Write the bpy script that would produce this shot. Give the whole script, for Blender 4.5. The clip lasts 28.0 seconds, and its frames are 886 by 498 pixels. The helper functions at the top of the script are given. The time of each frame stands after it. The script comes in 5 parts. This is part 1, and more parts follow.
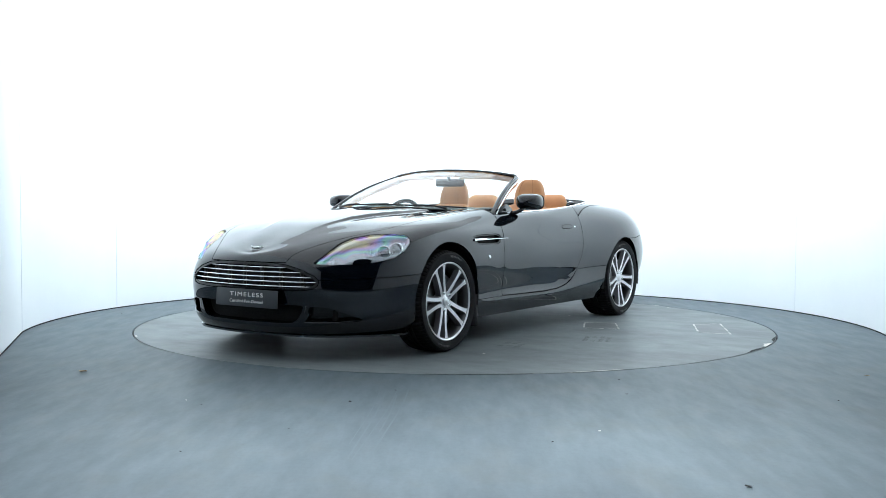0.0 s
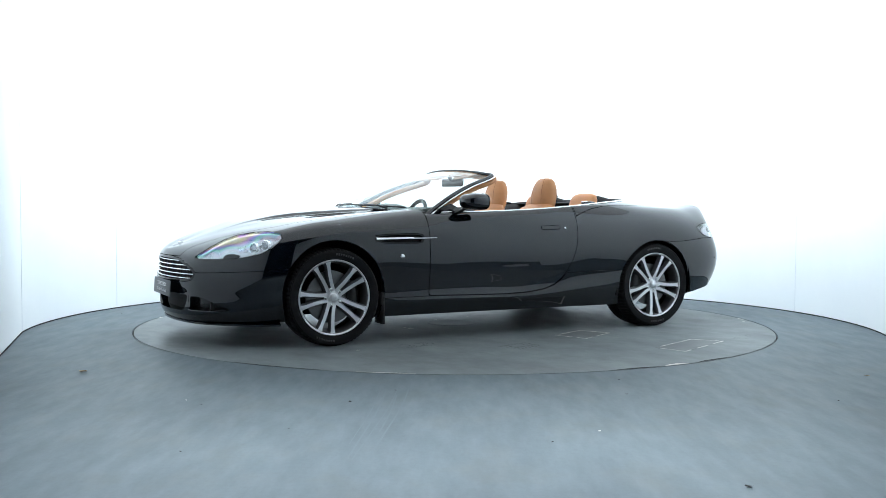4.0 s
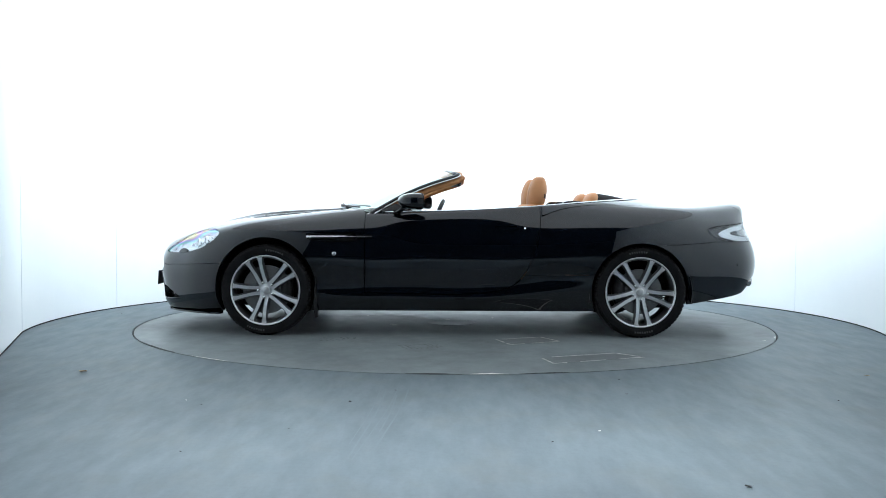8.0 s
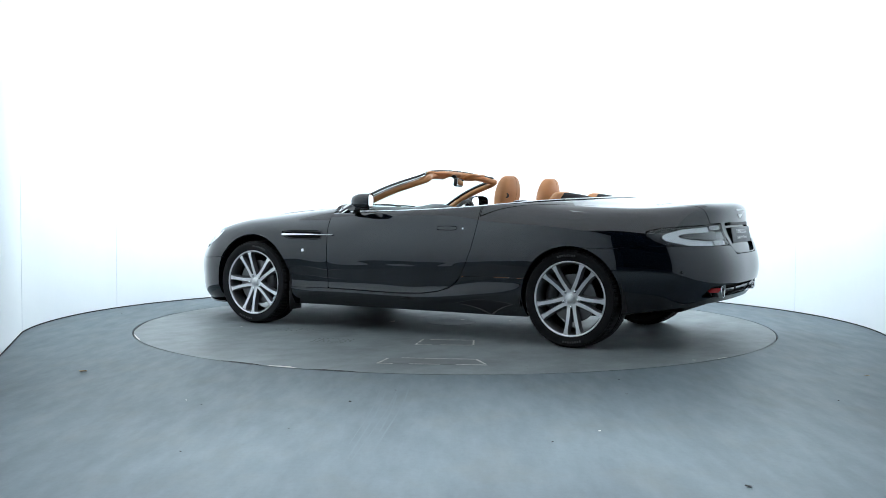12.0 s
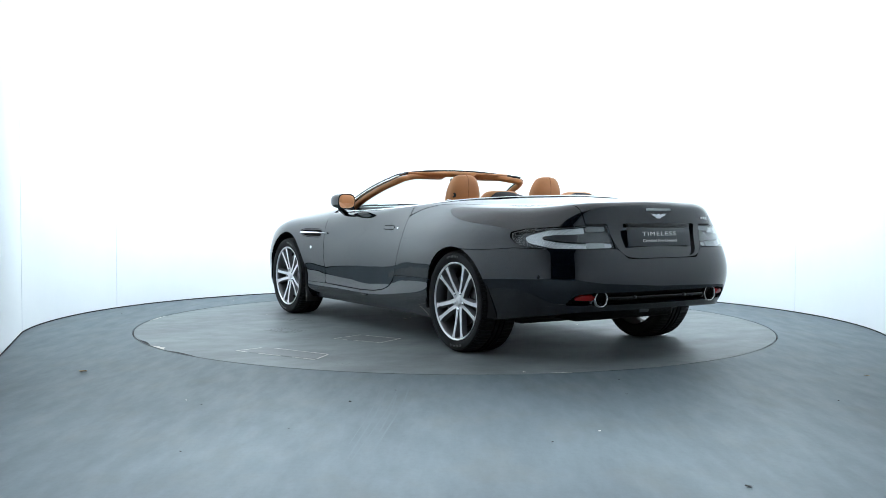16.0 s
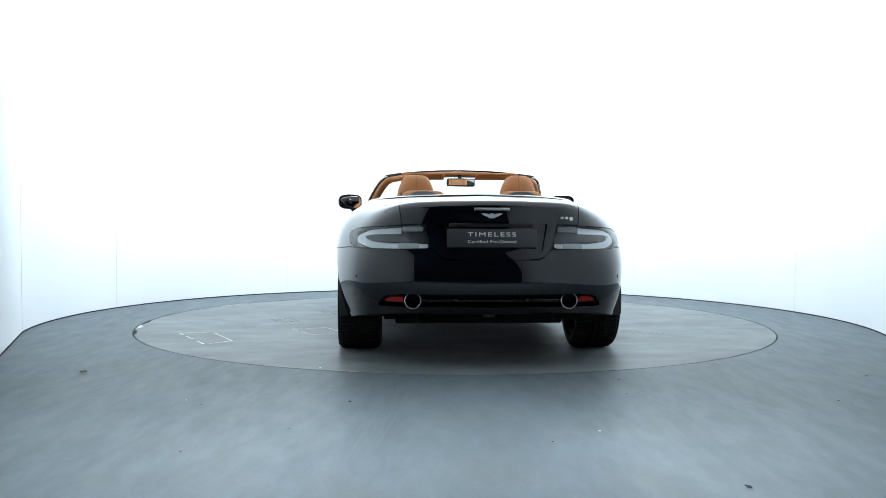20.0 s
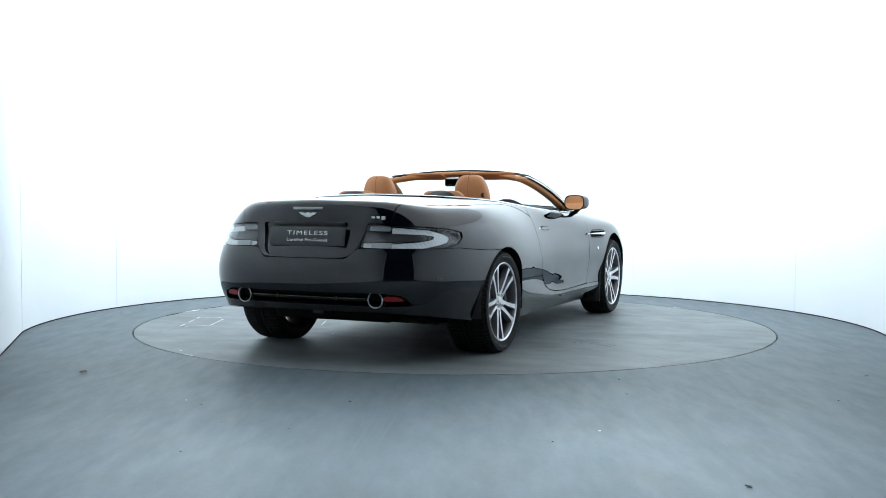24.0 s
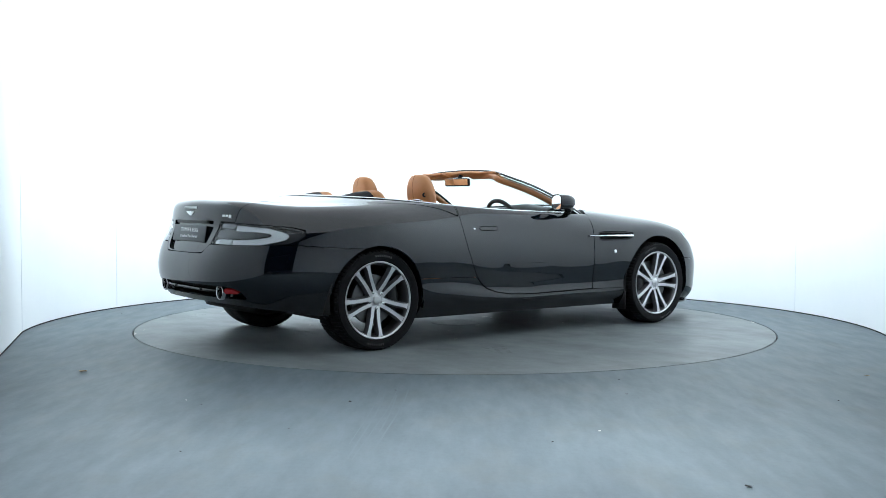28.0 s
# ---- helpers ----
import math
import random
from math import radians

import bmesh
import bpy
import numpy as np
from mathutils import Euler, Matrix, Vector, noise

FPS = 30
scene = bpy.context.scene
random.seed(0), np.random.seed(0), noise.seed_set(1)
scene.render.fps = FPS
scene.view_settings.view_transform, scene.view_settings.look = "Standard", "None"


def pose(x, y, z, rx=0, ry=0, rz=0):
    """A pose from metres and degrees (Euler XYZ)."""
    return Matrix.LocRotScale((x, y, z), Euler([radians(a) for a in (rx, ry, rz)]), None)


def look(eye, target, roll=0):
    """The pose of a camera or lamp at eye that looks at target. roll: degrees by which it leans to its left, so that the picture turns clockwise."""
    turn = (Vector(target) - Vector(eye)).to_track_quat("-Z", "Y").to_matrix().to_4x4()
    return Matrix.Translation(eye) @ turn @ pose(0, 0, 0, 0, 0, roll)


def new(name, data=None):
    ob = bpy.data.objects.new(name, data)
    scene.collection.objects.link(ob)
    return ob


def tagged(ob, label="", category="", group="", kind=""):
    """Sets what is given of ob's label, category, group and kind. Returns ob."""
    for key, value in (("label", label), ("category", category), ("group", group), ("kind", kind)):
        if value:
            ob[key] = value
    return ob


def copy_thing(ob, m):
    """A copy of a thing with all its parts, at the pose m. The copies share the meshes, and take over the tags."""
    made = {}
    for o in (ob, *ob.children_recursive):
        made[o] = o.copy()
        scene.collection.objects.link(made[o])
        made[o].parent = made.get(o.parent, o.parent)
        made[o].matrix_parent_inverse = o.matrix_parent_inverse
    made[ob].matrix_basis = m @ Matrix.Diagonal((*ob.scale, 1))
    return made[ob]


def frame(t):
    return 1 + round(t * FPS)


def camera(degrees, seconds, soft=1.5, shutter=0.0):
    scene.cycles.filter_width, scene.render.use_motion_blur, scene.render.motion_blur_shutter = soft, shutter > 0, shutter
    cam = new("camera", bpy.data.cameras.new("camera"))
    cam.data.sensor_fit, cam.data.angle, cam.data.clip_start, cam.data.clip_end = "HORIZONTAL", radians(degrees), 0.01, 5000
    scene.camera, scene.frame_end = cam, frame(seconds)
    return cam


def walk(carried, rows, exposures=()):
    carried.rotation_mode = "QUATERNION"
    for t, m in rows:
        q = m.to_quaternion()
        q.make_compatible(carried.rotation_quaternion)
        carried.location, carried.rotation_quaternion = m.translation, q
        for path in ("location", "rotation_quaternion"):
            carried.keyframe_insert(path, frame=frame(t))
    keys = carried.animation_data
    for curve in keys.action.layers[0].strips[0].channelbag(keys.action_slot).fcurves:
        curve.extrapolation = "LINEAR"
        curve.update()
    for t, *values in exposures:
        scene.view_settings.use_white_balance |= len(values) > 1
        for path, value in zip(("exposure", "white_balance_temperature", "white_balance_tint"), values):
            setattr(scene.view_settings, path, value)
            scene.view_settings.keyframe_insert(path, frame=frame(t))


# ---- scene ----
# The camera stands still in the mouth of a round white studio.
cam = camera(48.344, 28.0, soft=0.5)
EYE = Vector((0.0, -8.053, 0.9467))
AIM = EYE + Vector((-0.01134, 0.99903, -0.04251))
walk(cam, [(0.0, look(EYE, AIM, 0.275)), (28.0, look(EYE, AIM, 0.275))])

# Turntable: constant speed, clockwise seen from above.
TURN_0, TURN_RATE = -123.556, -7.0983
CAR_X, CAR_Y = 0.0066, -0.0422

# ---- light ----
world = bpy.data.worlds.new("world")
scene.world = world
world.use_nodes = True
world.node_tree.nodes["Background"].inputs[0].default_value = (0.75, 0.85, 1.0, 1)
world.node_tree.nodes["Background"].inputs[1].default_value = 0.03
scene.view_settings.exposure = 0.0
LAMP_POWER = 130.0

ROOM_R, ROOM_H, TABLE_R = 3.285, 3.65, 2.510


def wall_washer(eye, target, length, power):
    """A long soft lamp under the ceiling that washes the wall."""
    li = bpy.data.lights.new("wall_washer", "AREA")
    li.shape, li.size, li.size_y, li.energy, li.spread, li.color = "RECTANGLE", length, 0.80, LAMP_POWER * power * length / 1.2, radians(106), (0.84, 0.95, 1.02)
    ob = new("wall_washer", li)
    ob.matrix_world = look(eye, target)
    tagged(ob, "long hidden lamp washing the white wall", "lamp", "wall washers")


for _k in range(7):
    _a = radians(-10 + 200 * _k / 6)
    wall_washer((.62 * math.cos(_a), .62 * math.sin(_a) - .07, 3.50), (3.285 * math.cos(_a), 3.285 * math.sin(_a) - .07, 2.05), 0.55, 0.64 + 0.44 * max(0.0, math.sin(_a)) ** 1.5)


# two unseen lamps added over the mouth to brighten the floor before the turntable
for _x in (-.75, .75):
    _li = bpy.data.lights.new("floor_fill", "AREA")
    _li.shape, _li.size, _li.size_y, _li.energy, _li.spread, _li.color = "RECTANGLE", 0.5, 0.5, 17.0, radians(58), (0.90, 0.97, 1.02)
    _ob = new("floor_fill", _li)
    _ob.matrix_world = look((_x, -4.42, 3.62), (_x, -4.419, 0))
    tagged(_ob, "unseen square lamp added to brighten the front floor", "lamp", "downlights")


# ---- materials ----
def mat(name, base, rough=0.5, metal=0.0, coat=0.0, spec=0.5, emit=None, power=0.0, alpha=1.0, trans=0.0, ior=1.45, coat_rough=0.03):
    m = bpy.data.materials.new(name)
    m.use_nodes = True
    b = m.node_tree.nodes["Principled BSDF"]
    b.inputs["Base Color"].default_value = (*base, 1)
    b.inputs["Roughness"].default_value = rough
    b.inputs["Metallic"].default_value = metal
    b.inputs["Coat Weight"].default_value = coat
    b.inputs["Coat Roughness"].default_value = coat_rough
    b.inputs["Specular IOR Level"].default_value = spec
    b.inputs["Transmission Weight"].default_value = trans
    b.inputs["IOR"].default_value = ior
    if emit:
        b.inputs["Emission Color"].default_value = (*emit, 1)
        b.inputs["Emission Strength"].default_value = power
    return m


def nodes(m):
    return m.node_tree.nodes, m.node_tree.links, m.node_tree.nodes["Principled BSDF"]


def mottled(m, colours, scale, stretch=(1, 1, 1), rough=None, bump=0.0, bump_scale=200.0, detail=6.0):
    """Colour and gloss vary at two scales over the thing's own space."""
    n, l, b = nodes(m)
    co = n.new("ShaderNodeTexCoord")
    mp = n.new("ShaderNodeMapping")
    mp.inputs["Scale"].default_value = stretch
    l.new(co.outputs["Object"], mp.inputs["Vector"])
    big = n.new("ShaderNodeTexNoise")
    big.inputs["Scale"].default_value, big.inputs["Detail"].default_value, big.inputs["Roughness"].default_value = scale, detail, 0.62
    l.new(mp.outputs[0], big.inputs["Vector"])
    ramp = n.new("ShaderNodeValToRGB")
    while len(ramp.color_ramp.elements) < len(colours):
        ramp.color_ramp.elements.new(0.5)
    for e, (at, c) in zip(ramp.color_ramp.elements, colours):
        e.position, e.color = at, (*c, 1)
    l.new(big.outputs["Fac"], ramp.inputs[0])
    l.new(ramp.outputs[0], b.inputs["Base Color"])
    if rough:
        r = n.new("ShaderNodeMapRange")
        r.inputs["From Min"].default_value, r.inputs["From Max"].default_value = 0.3, 0.7
        r.inputs["To Min"].default_value, r.inputs["To Max"].default_value = rough
        l.new(big.outputs["Fac"], r.inputs["Value"])
        l.new(r.outputs[0], b.inputs["Roughness"])
    if bump:
        fine = n.new("ShaderNodeTexNoise")
        fine.inputs["Scale"].default_value, fine.inputs["Detail"].default_value = bump_scale, 4.0
        l.new(co.outputs["Object"], fine.inputs["Vector"])
        bp = n.new("ShaderNodeBump")
        bp.inputs["Strength"].default_value, bp.inputs["Distance"].default_value = bump, 0.002
        l.new(fine.outputs["Fac"], bp.inputs["Height"])
        l.new(bp.outputs[0], b.inputs["Normal"])
    return m


M_WALL = mottled(mat("white_wall_paint", (0.84, 0.87, 0.90), 0.75), [(0.3, (0.82, 0.86, 0.89)), (0.7, (0.86, 0.89, 0.905))], 1.3, rough=(0.7, 0.85), bump=0.05)


def painted_floor(name, dark, light, stain, rough, streak):
    """Worn floor paint: broad clouds, scuffed streaks, brownish stains and fine grit."""
    m = mat(name, light, 0.4)
    n, l, b = nodes(m)
    co = n.new("ShaderNodeTexCoord")

    def cloud(scale, detail, stretch=(1, 1, 1), rotate=0.0, roughness=0.6):
        mp, t = n.new("ShaderNodeMapping"), n.new("ShaderNodeTexNoise")
        mp.inputs["Scale"].default_value, mp.inputs["Rotation"].default_value = stretch, (0, 0, rotate)
        t.inputs["Scale"].default_value, t.inputs["Detail"].default_value, t.inputs["Roughness"].default_value = scale, detail, roughness
        l.new(co.outputs["Object"], mp.inputs["Vector"])
        l.new(mp.outputs[0], t.inputs["Vector"])
        return t.outputs["Fac"]

    def ramp(value, stops):
        r = n.new("ShaderNodeValToRGB")
        while len(r.color_ramp.elements) < len(stops):
            r.color_ramp.elements.new(0.5)
        for e, (at, c) in zip(r.color_ramp.elements, stops):
            e.position, e.color = at, (*c, 1)
        l.new(value, r.inputs[0])
        return r.outputs[0]

    def mix(kind, fac, a, c):
        x = n.new("ShaderNodeMix")
        x.data_type, x.blend_type = "RGBA", kind
        if isinstance(fac, float):
            x.inputs["Factor"].default_value = fac
        else:
            l.new(fac, x.inputs["Factor"])
        l.new(a, x.inputs[6])
        if isinstance(c, tuple):
            x.inputs[7].default_value = (*c, 1)
        else:
            l.new(c, x.inputs[7])
        return x.outputs[2]
    base = ramp(cloud(0.9, 5.0, (1.6, .7, 1)), [(0.32, dark), (0.68, light)])
    base = mix("MULTIPLY", 1.0, base, ramp(cloud(2.6, 8.0, streak, 0.5, 0.7), [(0.28, (.86, .87, .872)), (0.5, (.99, .99, .99)), (0.72, (1.08, 1.08, 1.075))]))
    base = mix("MULTIPLY", 1.0, base, ramp(cloud(38.0, 6.0, (1, 1, 1), 0.0, 0.75), [(0.28, (.91, .91, .91)), (0.5, (1, 1, 1)), (0.74, (1.05, 1.05, 1.05))]))
    spots = n.new("ShaderNodeMapRange")
    spots.inputs["From Min"].default_value, spots.inputs["From Max"].default_value = 0.50, 0.78
    spots.inputs["To Max"].default_value = 0.55
    l.new(cloud(2.4, 6.0, (1.3, 1, 1), 0.2, 0.6), spots.inputs["Value"])
    base = mix("MIX", spots.outputs[0], base, stain)
    l.new(base, b.inputs["Base Color"])
    gloss = n.new("ShaderNodeMapRange")
    gloss.inputs["From Min"].default_value, gloss.inputs["From Max"].default_value = 0.35, 0.65
    gloss.inputs["To Min"].default_value, gloss.inputs["To Max"].default_value = rough
    l.new(cloud(4.5, 7.0, streak, 0.5), gloss.inputs["Value"])
    l.new(gloss.outputs[0], b.inputs["Roughness"])
    bp = n.new("ShaderNodeBump")
    bp.inputs["Strength"].default_value, bp.inputs["Distance"].default_value = 0.02, 0.001
    l.new(cloud(70.0, 5.0), bp.inputs["Height"])
    l.new(bp.outputs[0], b.inputs["Normal"])
    b.inputs["Specular IOR Level"].default_value = 0.36
    return m


M_FLOOR = painted_floor("grey_floor_paint", (0.093, 0.121, 0.140), (0.117, 0.149, 0.170), (0.116, 0.126, 0.121), (0.46, 0.56), (2.4, .6, 1))
M_TABLE = painted_floor("worn_turntable_paint", (0.126, 0.145, 0.150), (0.222, 0.246, 0.250), (0.072, 0.072, 0.066), (0.42, 0.50), (1.3, 1, 1))
M_DARK = mottled(mat("dark_hall_wall", (0.03, 0.03, 0.035), 0.8), [(0.3, (0.02, 0.022, 0.026)), (0.7, (0.04, 0.04, 0.045))], 1.0)
# Unseen ceiling; its glow is added to fill the room and the paint's reflections.
M_CEIL = mottled(mat("added_glow_fabric", (0.40, 0.41, 0.42), 0.8, emit=(0.90, 0.97, 1.02), power=0.75), [(0.3, (0.37, 0.38, 0.39)), (0.7, (0.43, 0.44, 0.45))], 1.0)
M_GAP = mat("black_gap", (0.006, 0.006, 0.006), 0.8)
M_PAINT = mat("black_metallic_paint", (0.0024, 0.0042, 0.0082), 0.6, coat=1.0, spec=0.0, coat_rough=0.0)
M_PAINT.node_tree.nodes["Principled BSDF"].inputs["Coat IOR"].default_value = 1.66
M_CHROME = mat("polished_chrome", (0.86, 0.87, 0.88), 0.06, metal=1.0)
M_BADGE = mat("satin_silver_badge", (0.82, 0.83, 0.84), 0.28, metal=0.35)
M_TRIM = mat("satin_black_plastic", (0.012, 0.012, 0.013), 0.45)
M_GLOSSBLACK = mat("gloss_black_plastic", (0.006, 0.006, 0.007), 0.12)
M_RUBBER = mottled(mat("tyre_rubber", (0.008, 0.008, 0.009), 0.7, spec=0.22), [(0.35, (0.005, 0.005, 0.006)), (0.7, (0.012, 0.012, 0.013))], 14.0, rough=(0.6, 0.78), bump=0.1)
M_ALLOY = mat("machined_alloy", (0.68, 0.68, 0.69), 0.30, metal=0.85)
M_ALLOYDARK = mat("graphite_alloy_paint", (0.13, 0.13, 0.137), 0.36, metal=0.45)
M_BARREL = mat("silver_wheel_barrel", (0.15, 0.15, 0.155), 0.34, metal=0.7)
M_DISC = mat("brake_disc_steel", (0.15, 0.15, 0.15), 0.36, metal=1.0)
M_CALIPER = mat("black_caliper_paint", (0.012, 0.012, 0.013), 0.35)
M_TAN = mottled(mat("tan_leather", (0.5, 0.2, 0.07), 0.5), [(0.3, (0.52, 0.225, 0.088)), (0.7, (0.62, 0.272, 0.112))], 9.0, rough=(0.42, 0.58), bump=0.25, bump_scale=420)
M_BLACKLEATHER = mottled(mat("black_leather", (0.018, 0.018, 0.02), 0.5), [(0.3, (0.012, 0.012, 0.014)), (0.7, (0.026, 0.026, 0.028))], 8.0, rough=(0.42, 0.6), bump=0.2, bump_scale=420)
M_FABRIC = mottled(mat("black_roof_fabric", (0.012, 0.012, 0.014), 0.9), [(0.3, (0.008, 0.008, 0.009)), (0.7, (0.018, 0.018, 0.02))], 20.0, bump=0.3, bump_scale=700)
M_CARPET = mat("dark_carpet", (0.015, 0.013, 0.012), 0.95)


def sheet_glass(name, tint, rainbow=False):
    """One thin pane: clear straight through, with a mirror film that grows towards grazing."""
    m = bpy.data.materials.new(name)
    m.use_nodes = True
    n, l = m.node_tree.nodes, m.node_tree.links
    n.remove(n["Principled BSDF"])
    clear, gloss, mix, fr = n.new("ShaderNodeBsdfTransparent"), n.new("ShaderNodeBsdfGlossy"), n.new("ShaderNodeMixShader"), n.new("ShaderNodeLayerWeight")
    clear.inputs[0].default_value = (*tint, 1)
    gloss.inputs["Roughness"].default_value = 0.0
    fr.inputs["Blend"].default_value = 0.5
    power, film = n.new("ShaderNodeMath"), n.new("ShaderNodeMath")
    power.operation, film.operation = "POWER", "MULTIPLY_ADD"
    power.inputs[1].default_value = 5.0
    film.inputs[1].default_value, film.inputs[2].default_value = (0.90, 0.045) if not rainbow else (0.72, 0.20)
    l.new(fr.outputs["Facing"], power.inputs[0])
    l.new(power.outputs[0], film.inputs[0])
    if rainbow:
        co, wave, ramp = n.new("ShaderNodeTexCoord"), n.new("ShaderNodeTexNoise"), n.new("ShaderNodeValToRGB")
        wave.inputs["Scale"].default_value, wave.inputs["Detail"].default_value = 9.0, 0.5
        l.new(co.outputs["Object"], wave.inputs["Vector"])
        # stress colours run along the lens's upper edge
        lean, bend = n.new("ShaderNodeVectorMath"), n.new("ShaderNodeMath")
        lean.operation, bend.operation = "DOT_PRODUCT", "MULTIPLY_ADD"
        lean.inputs[1].default_value = (3.65, 0.0, 10.0)
        bend.inputs[1].default_value, bend.inputs[2].default_value = 0.9, -14.15
        add = n.new("ShaderNodeMath")
        l.new(co.outputs["Object"], lean.inputs[0])
        l.new(wave.outputs["Fac"], bend.inputs[0])
        l.new(lean.outputs["Value"], add.inputs[0])
        l.new(bend.outputs[0], add.inputs[1])
        stops = [(0.0, (.93, .97, 1)), (0.10, (1, .75, .9)), (0.2, (.45, .8, 1)), (0.32, (.3, 1, .6)), (0.44, (.25, .4, 1)), (0.56, (.8, .3, .9)), (0.68, (1, .85, .3)), (0.85, (1, .95, .8))]
        while len(ramp.color_ramp.elements) < len(stops):
            ramp.color_ramp.elements.new(0.5)
        for e, (at, c) in zip(ramp.color_ramp.elements, stops):
            e.position, e.color = at, (*c, 1)
        l.new(add.outputs[0], ramp.inputs[0])
        l.new(ramp.outputs[0], gloss.inputs["Color"])
        soft = n.new("ShaderNodeMix")
        soft.data_type = "RGBA"
        soft.inputs["Factor"].default_value = 0.86
        soft.inputs[7].default_value = (0.95, 0.97, 0.98, 1)
        l.new(ramp.outputs[0], soft.inputs[6])
        l.new(soft.outputs[2], clear.inputs[0])
    l.new(film.outputs[0], mix.inputs[0])
    l.new(clear.outputs[0], mix.inputs[1])
    l.new(gloss.outputs[0], mix.inputs[2])
    l.new(mix.outputs[0], n["Material Output"].inputs["Surface"])
    return m


M_LENS = sheet_glass("clear_lamp_lens", (0.93, 0.95, 0.96))
M_HEADLENS = sheet_glass("iridescent_lamp_lens", (0.93, 0.95, 0.97), True)
M_SCREEN = sheet_glass("windscreen_glass", (0.84, 0.945, 0.93))
M_REFLECTOR = mottled(mat("lamp_reflector", (0.5, 0.52, 0.55), 0.3, metal=0.8), [(0.3, (0.40, 0.42, 0.45)), (0.7, (0.62, 0.64, 0.67))], 12.0, rough=(0.22, 0.4), bump=1.0, bump_scale=60)
M_LAMPWHITE = mat("white_lamp_trim", (0.74, 0.76, 0.79), 0.3, metal=0.2)
M_LAMPGREY = mat("lamp_bezel", (0.32, 0.33, 0.35), 0.3, metal=0.6)
M_RED = mat("red_reflector", (0.34, 0.010, 0.010), 0.2, coat=0.5)
M_SIGN = mottled(mat("dark_grey_plate", (0.045, 0.05, 0.055), 0.4), [(0.3, (0.04, 0.045, 0.05)), (0.7, (0.05, 0.055, 0.06))], 6.0)
M_WHITE = mat("white_print", (0.8, 0.8, 0.8), 0.5)
M_MIRROR = mat("mirror_glass", (0.9, 0.9, 0.9), 0.01, metal=1.0)
M_STEEL = mat("stainless_steel", (0.6, 0.6, 0.6), 0.16, metal=1.0)
M_TAPE = mottled(mat("worn_white_line", (0.4, 0.39, 0.37), 0.7), [(0.3, (0.36, 0.355, 0.34)), (0.6, (0.74, 0.72, 0.69))], 25.0)
M_LEAF = mat("dry_leaf", (0.42, 0.30, 0.19), 0.8)
M_SPECK = mat("dark_debris", (0.03, 0.027, 0.025), 0.8)
M_PALE = mat("pale_debris", (0.75, 0.72, 0.68), 0.7)


# ---- mesh helpers ----
def link(name, bm, material, parent=None, label="", smooth=True, recalc=True):
    """One bmesh as one mesh object, under parent where one is given."""
    if recalc:
        bmesh.ops.recalc_face_normals(bm, faces=bm.faces)
    me = bpy.data.meshes.new(name)
    bm.to_mesh(me)
    bm.free()
    for m in (material if isinstance(material, (list, tuple)) else [material]):
        me.materials.append(m)
    if smooth:
        me.shade_smooth()
    ob = new(name, me)
    ob.parent = parent
    if label:
        ob["label"] = label
    return ob


def part(name, bm, material, parent, label="", smooth=True):
    return link(name, bm, material, parent, label, smooth)


def sharp(ob, degrees=35):
    ob.data.set_sharp_from_angle(angle=radians(degrees))
    return ob


def box(bm, sx, sy, sz, m=None, bevel=0.0, seg=2):
    """A box of that size about the origin, moved by m, its edges rounded."""
    g = bmesh.ops.create_cube(bm, size=1.0, matrix=Matrix.Diagonal((sx, sy, sz, 1)))
    vs = g["verts"]
    if bevel:
        es = list({e for v in vs for e in v.link_edges})
        r = bmesh.ops.bevel(bm, geom=es, offset=bevel, segments=seg, profile=0.5, affect="EDGES")
        vs = list({v for f in r["faces"] for v in f.verts} | {v for v in vs if v.is_valid})
    if m is not None:
        bmesh.ops.transform(bm, matrix=m, verts=vs)
    return vs


def lathe(bm, profile, seg=64, m=None, closed=False, axis="y"):
    """Turns (radius, along) pairs about an axis."""
    rings = []
    for i in range(seg):
        a = 2 * math.pi * i / seg
        c, s = math.cos(a), math.sin(a)
        ring = []
        for r, h in profile:
            co = Vector((r * c, h, r * s)) if axis == "y" else Vector((r * c, r * s, h)) if axis == "z" else Vector((h, r * c, r * s))
            ring.append(bm.verts.new(m @ co if m is not None else co))
        rings.append(ring)
    n = len(profile)
    for i in range(seg):
        a, b = rings[i], rings[(i + 1) % seg]
        for j in range(n if closed else n - 1):
            k = (j + 1) % n
            bm.faces.new((a[j], a[k], b[k], b[j]))
    return rings


def tube(bm, points, radius, seg=10, closed=False, flat=1.0, cap=True, up=(0, 0, 1)):
    """A rod along points; radius may be a list, flat squashes it along its own up."""
    pts = [Vector(q) for q in points]
    n = len(pts)
    rings = []
    for i, q in enumerate(pts):
        a = pts[(i - 1) % n] if closed or i else pts[0]
        b = pts[(i + 1) % n] if closed or i < n - 1 else pts[-1]
        d = (b - a).normalized()
        u = Vector(up)
        side = d.cross(u)
        if side.length < 1e-4:
            side = d.cross(Vector((1, 0, 0)))
        side.normalize()
        u = side.cross(d).normalized()
        r = radius[i] if isinstance(radius, (list, tuple)) else radius
        rings.append([bm.verts.new(q + side * (r * math.cos(2 * math.pi * k / seg)) + u * (r * flat * math.sin(2 * math.pi * k / seg))) for k in range(seg)])
    for i in range(n if closed else n - 1):
        a, b = rings[i], rings[(i + 1) % n]
        for k in range(seg):
            bm.faces.new((a[k], a[(k + 1) % seg], b[(k + 1) % seg], b[k]))
    if cap and not closed:
        bm.faces.new(rings[0][::-1])
        bm.faces.new(rings[-1])
    return rings


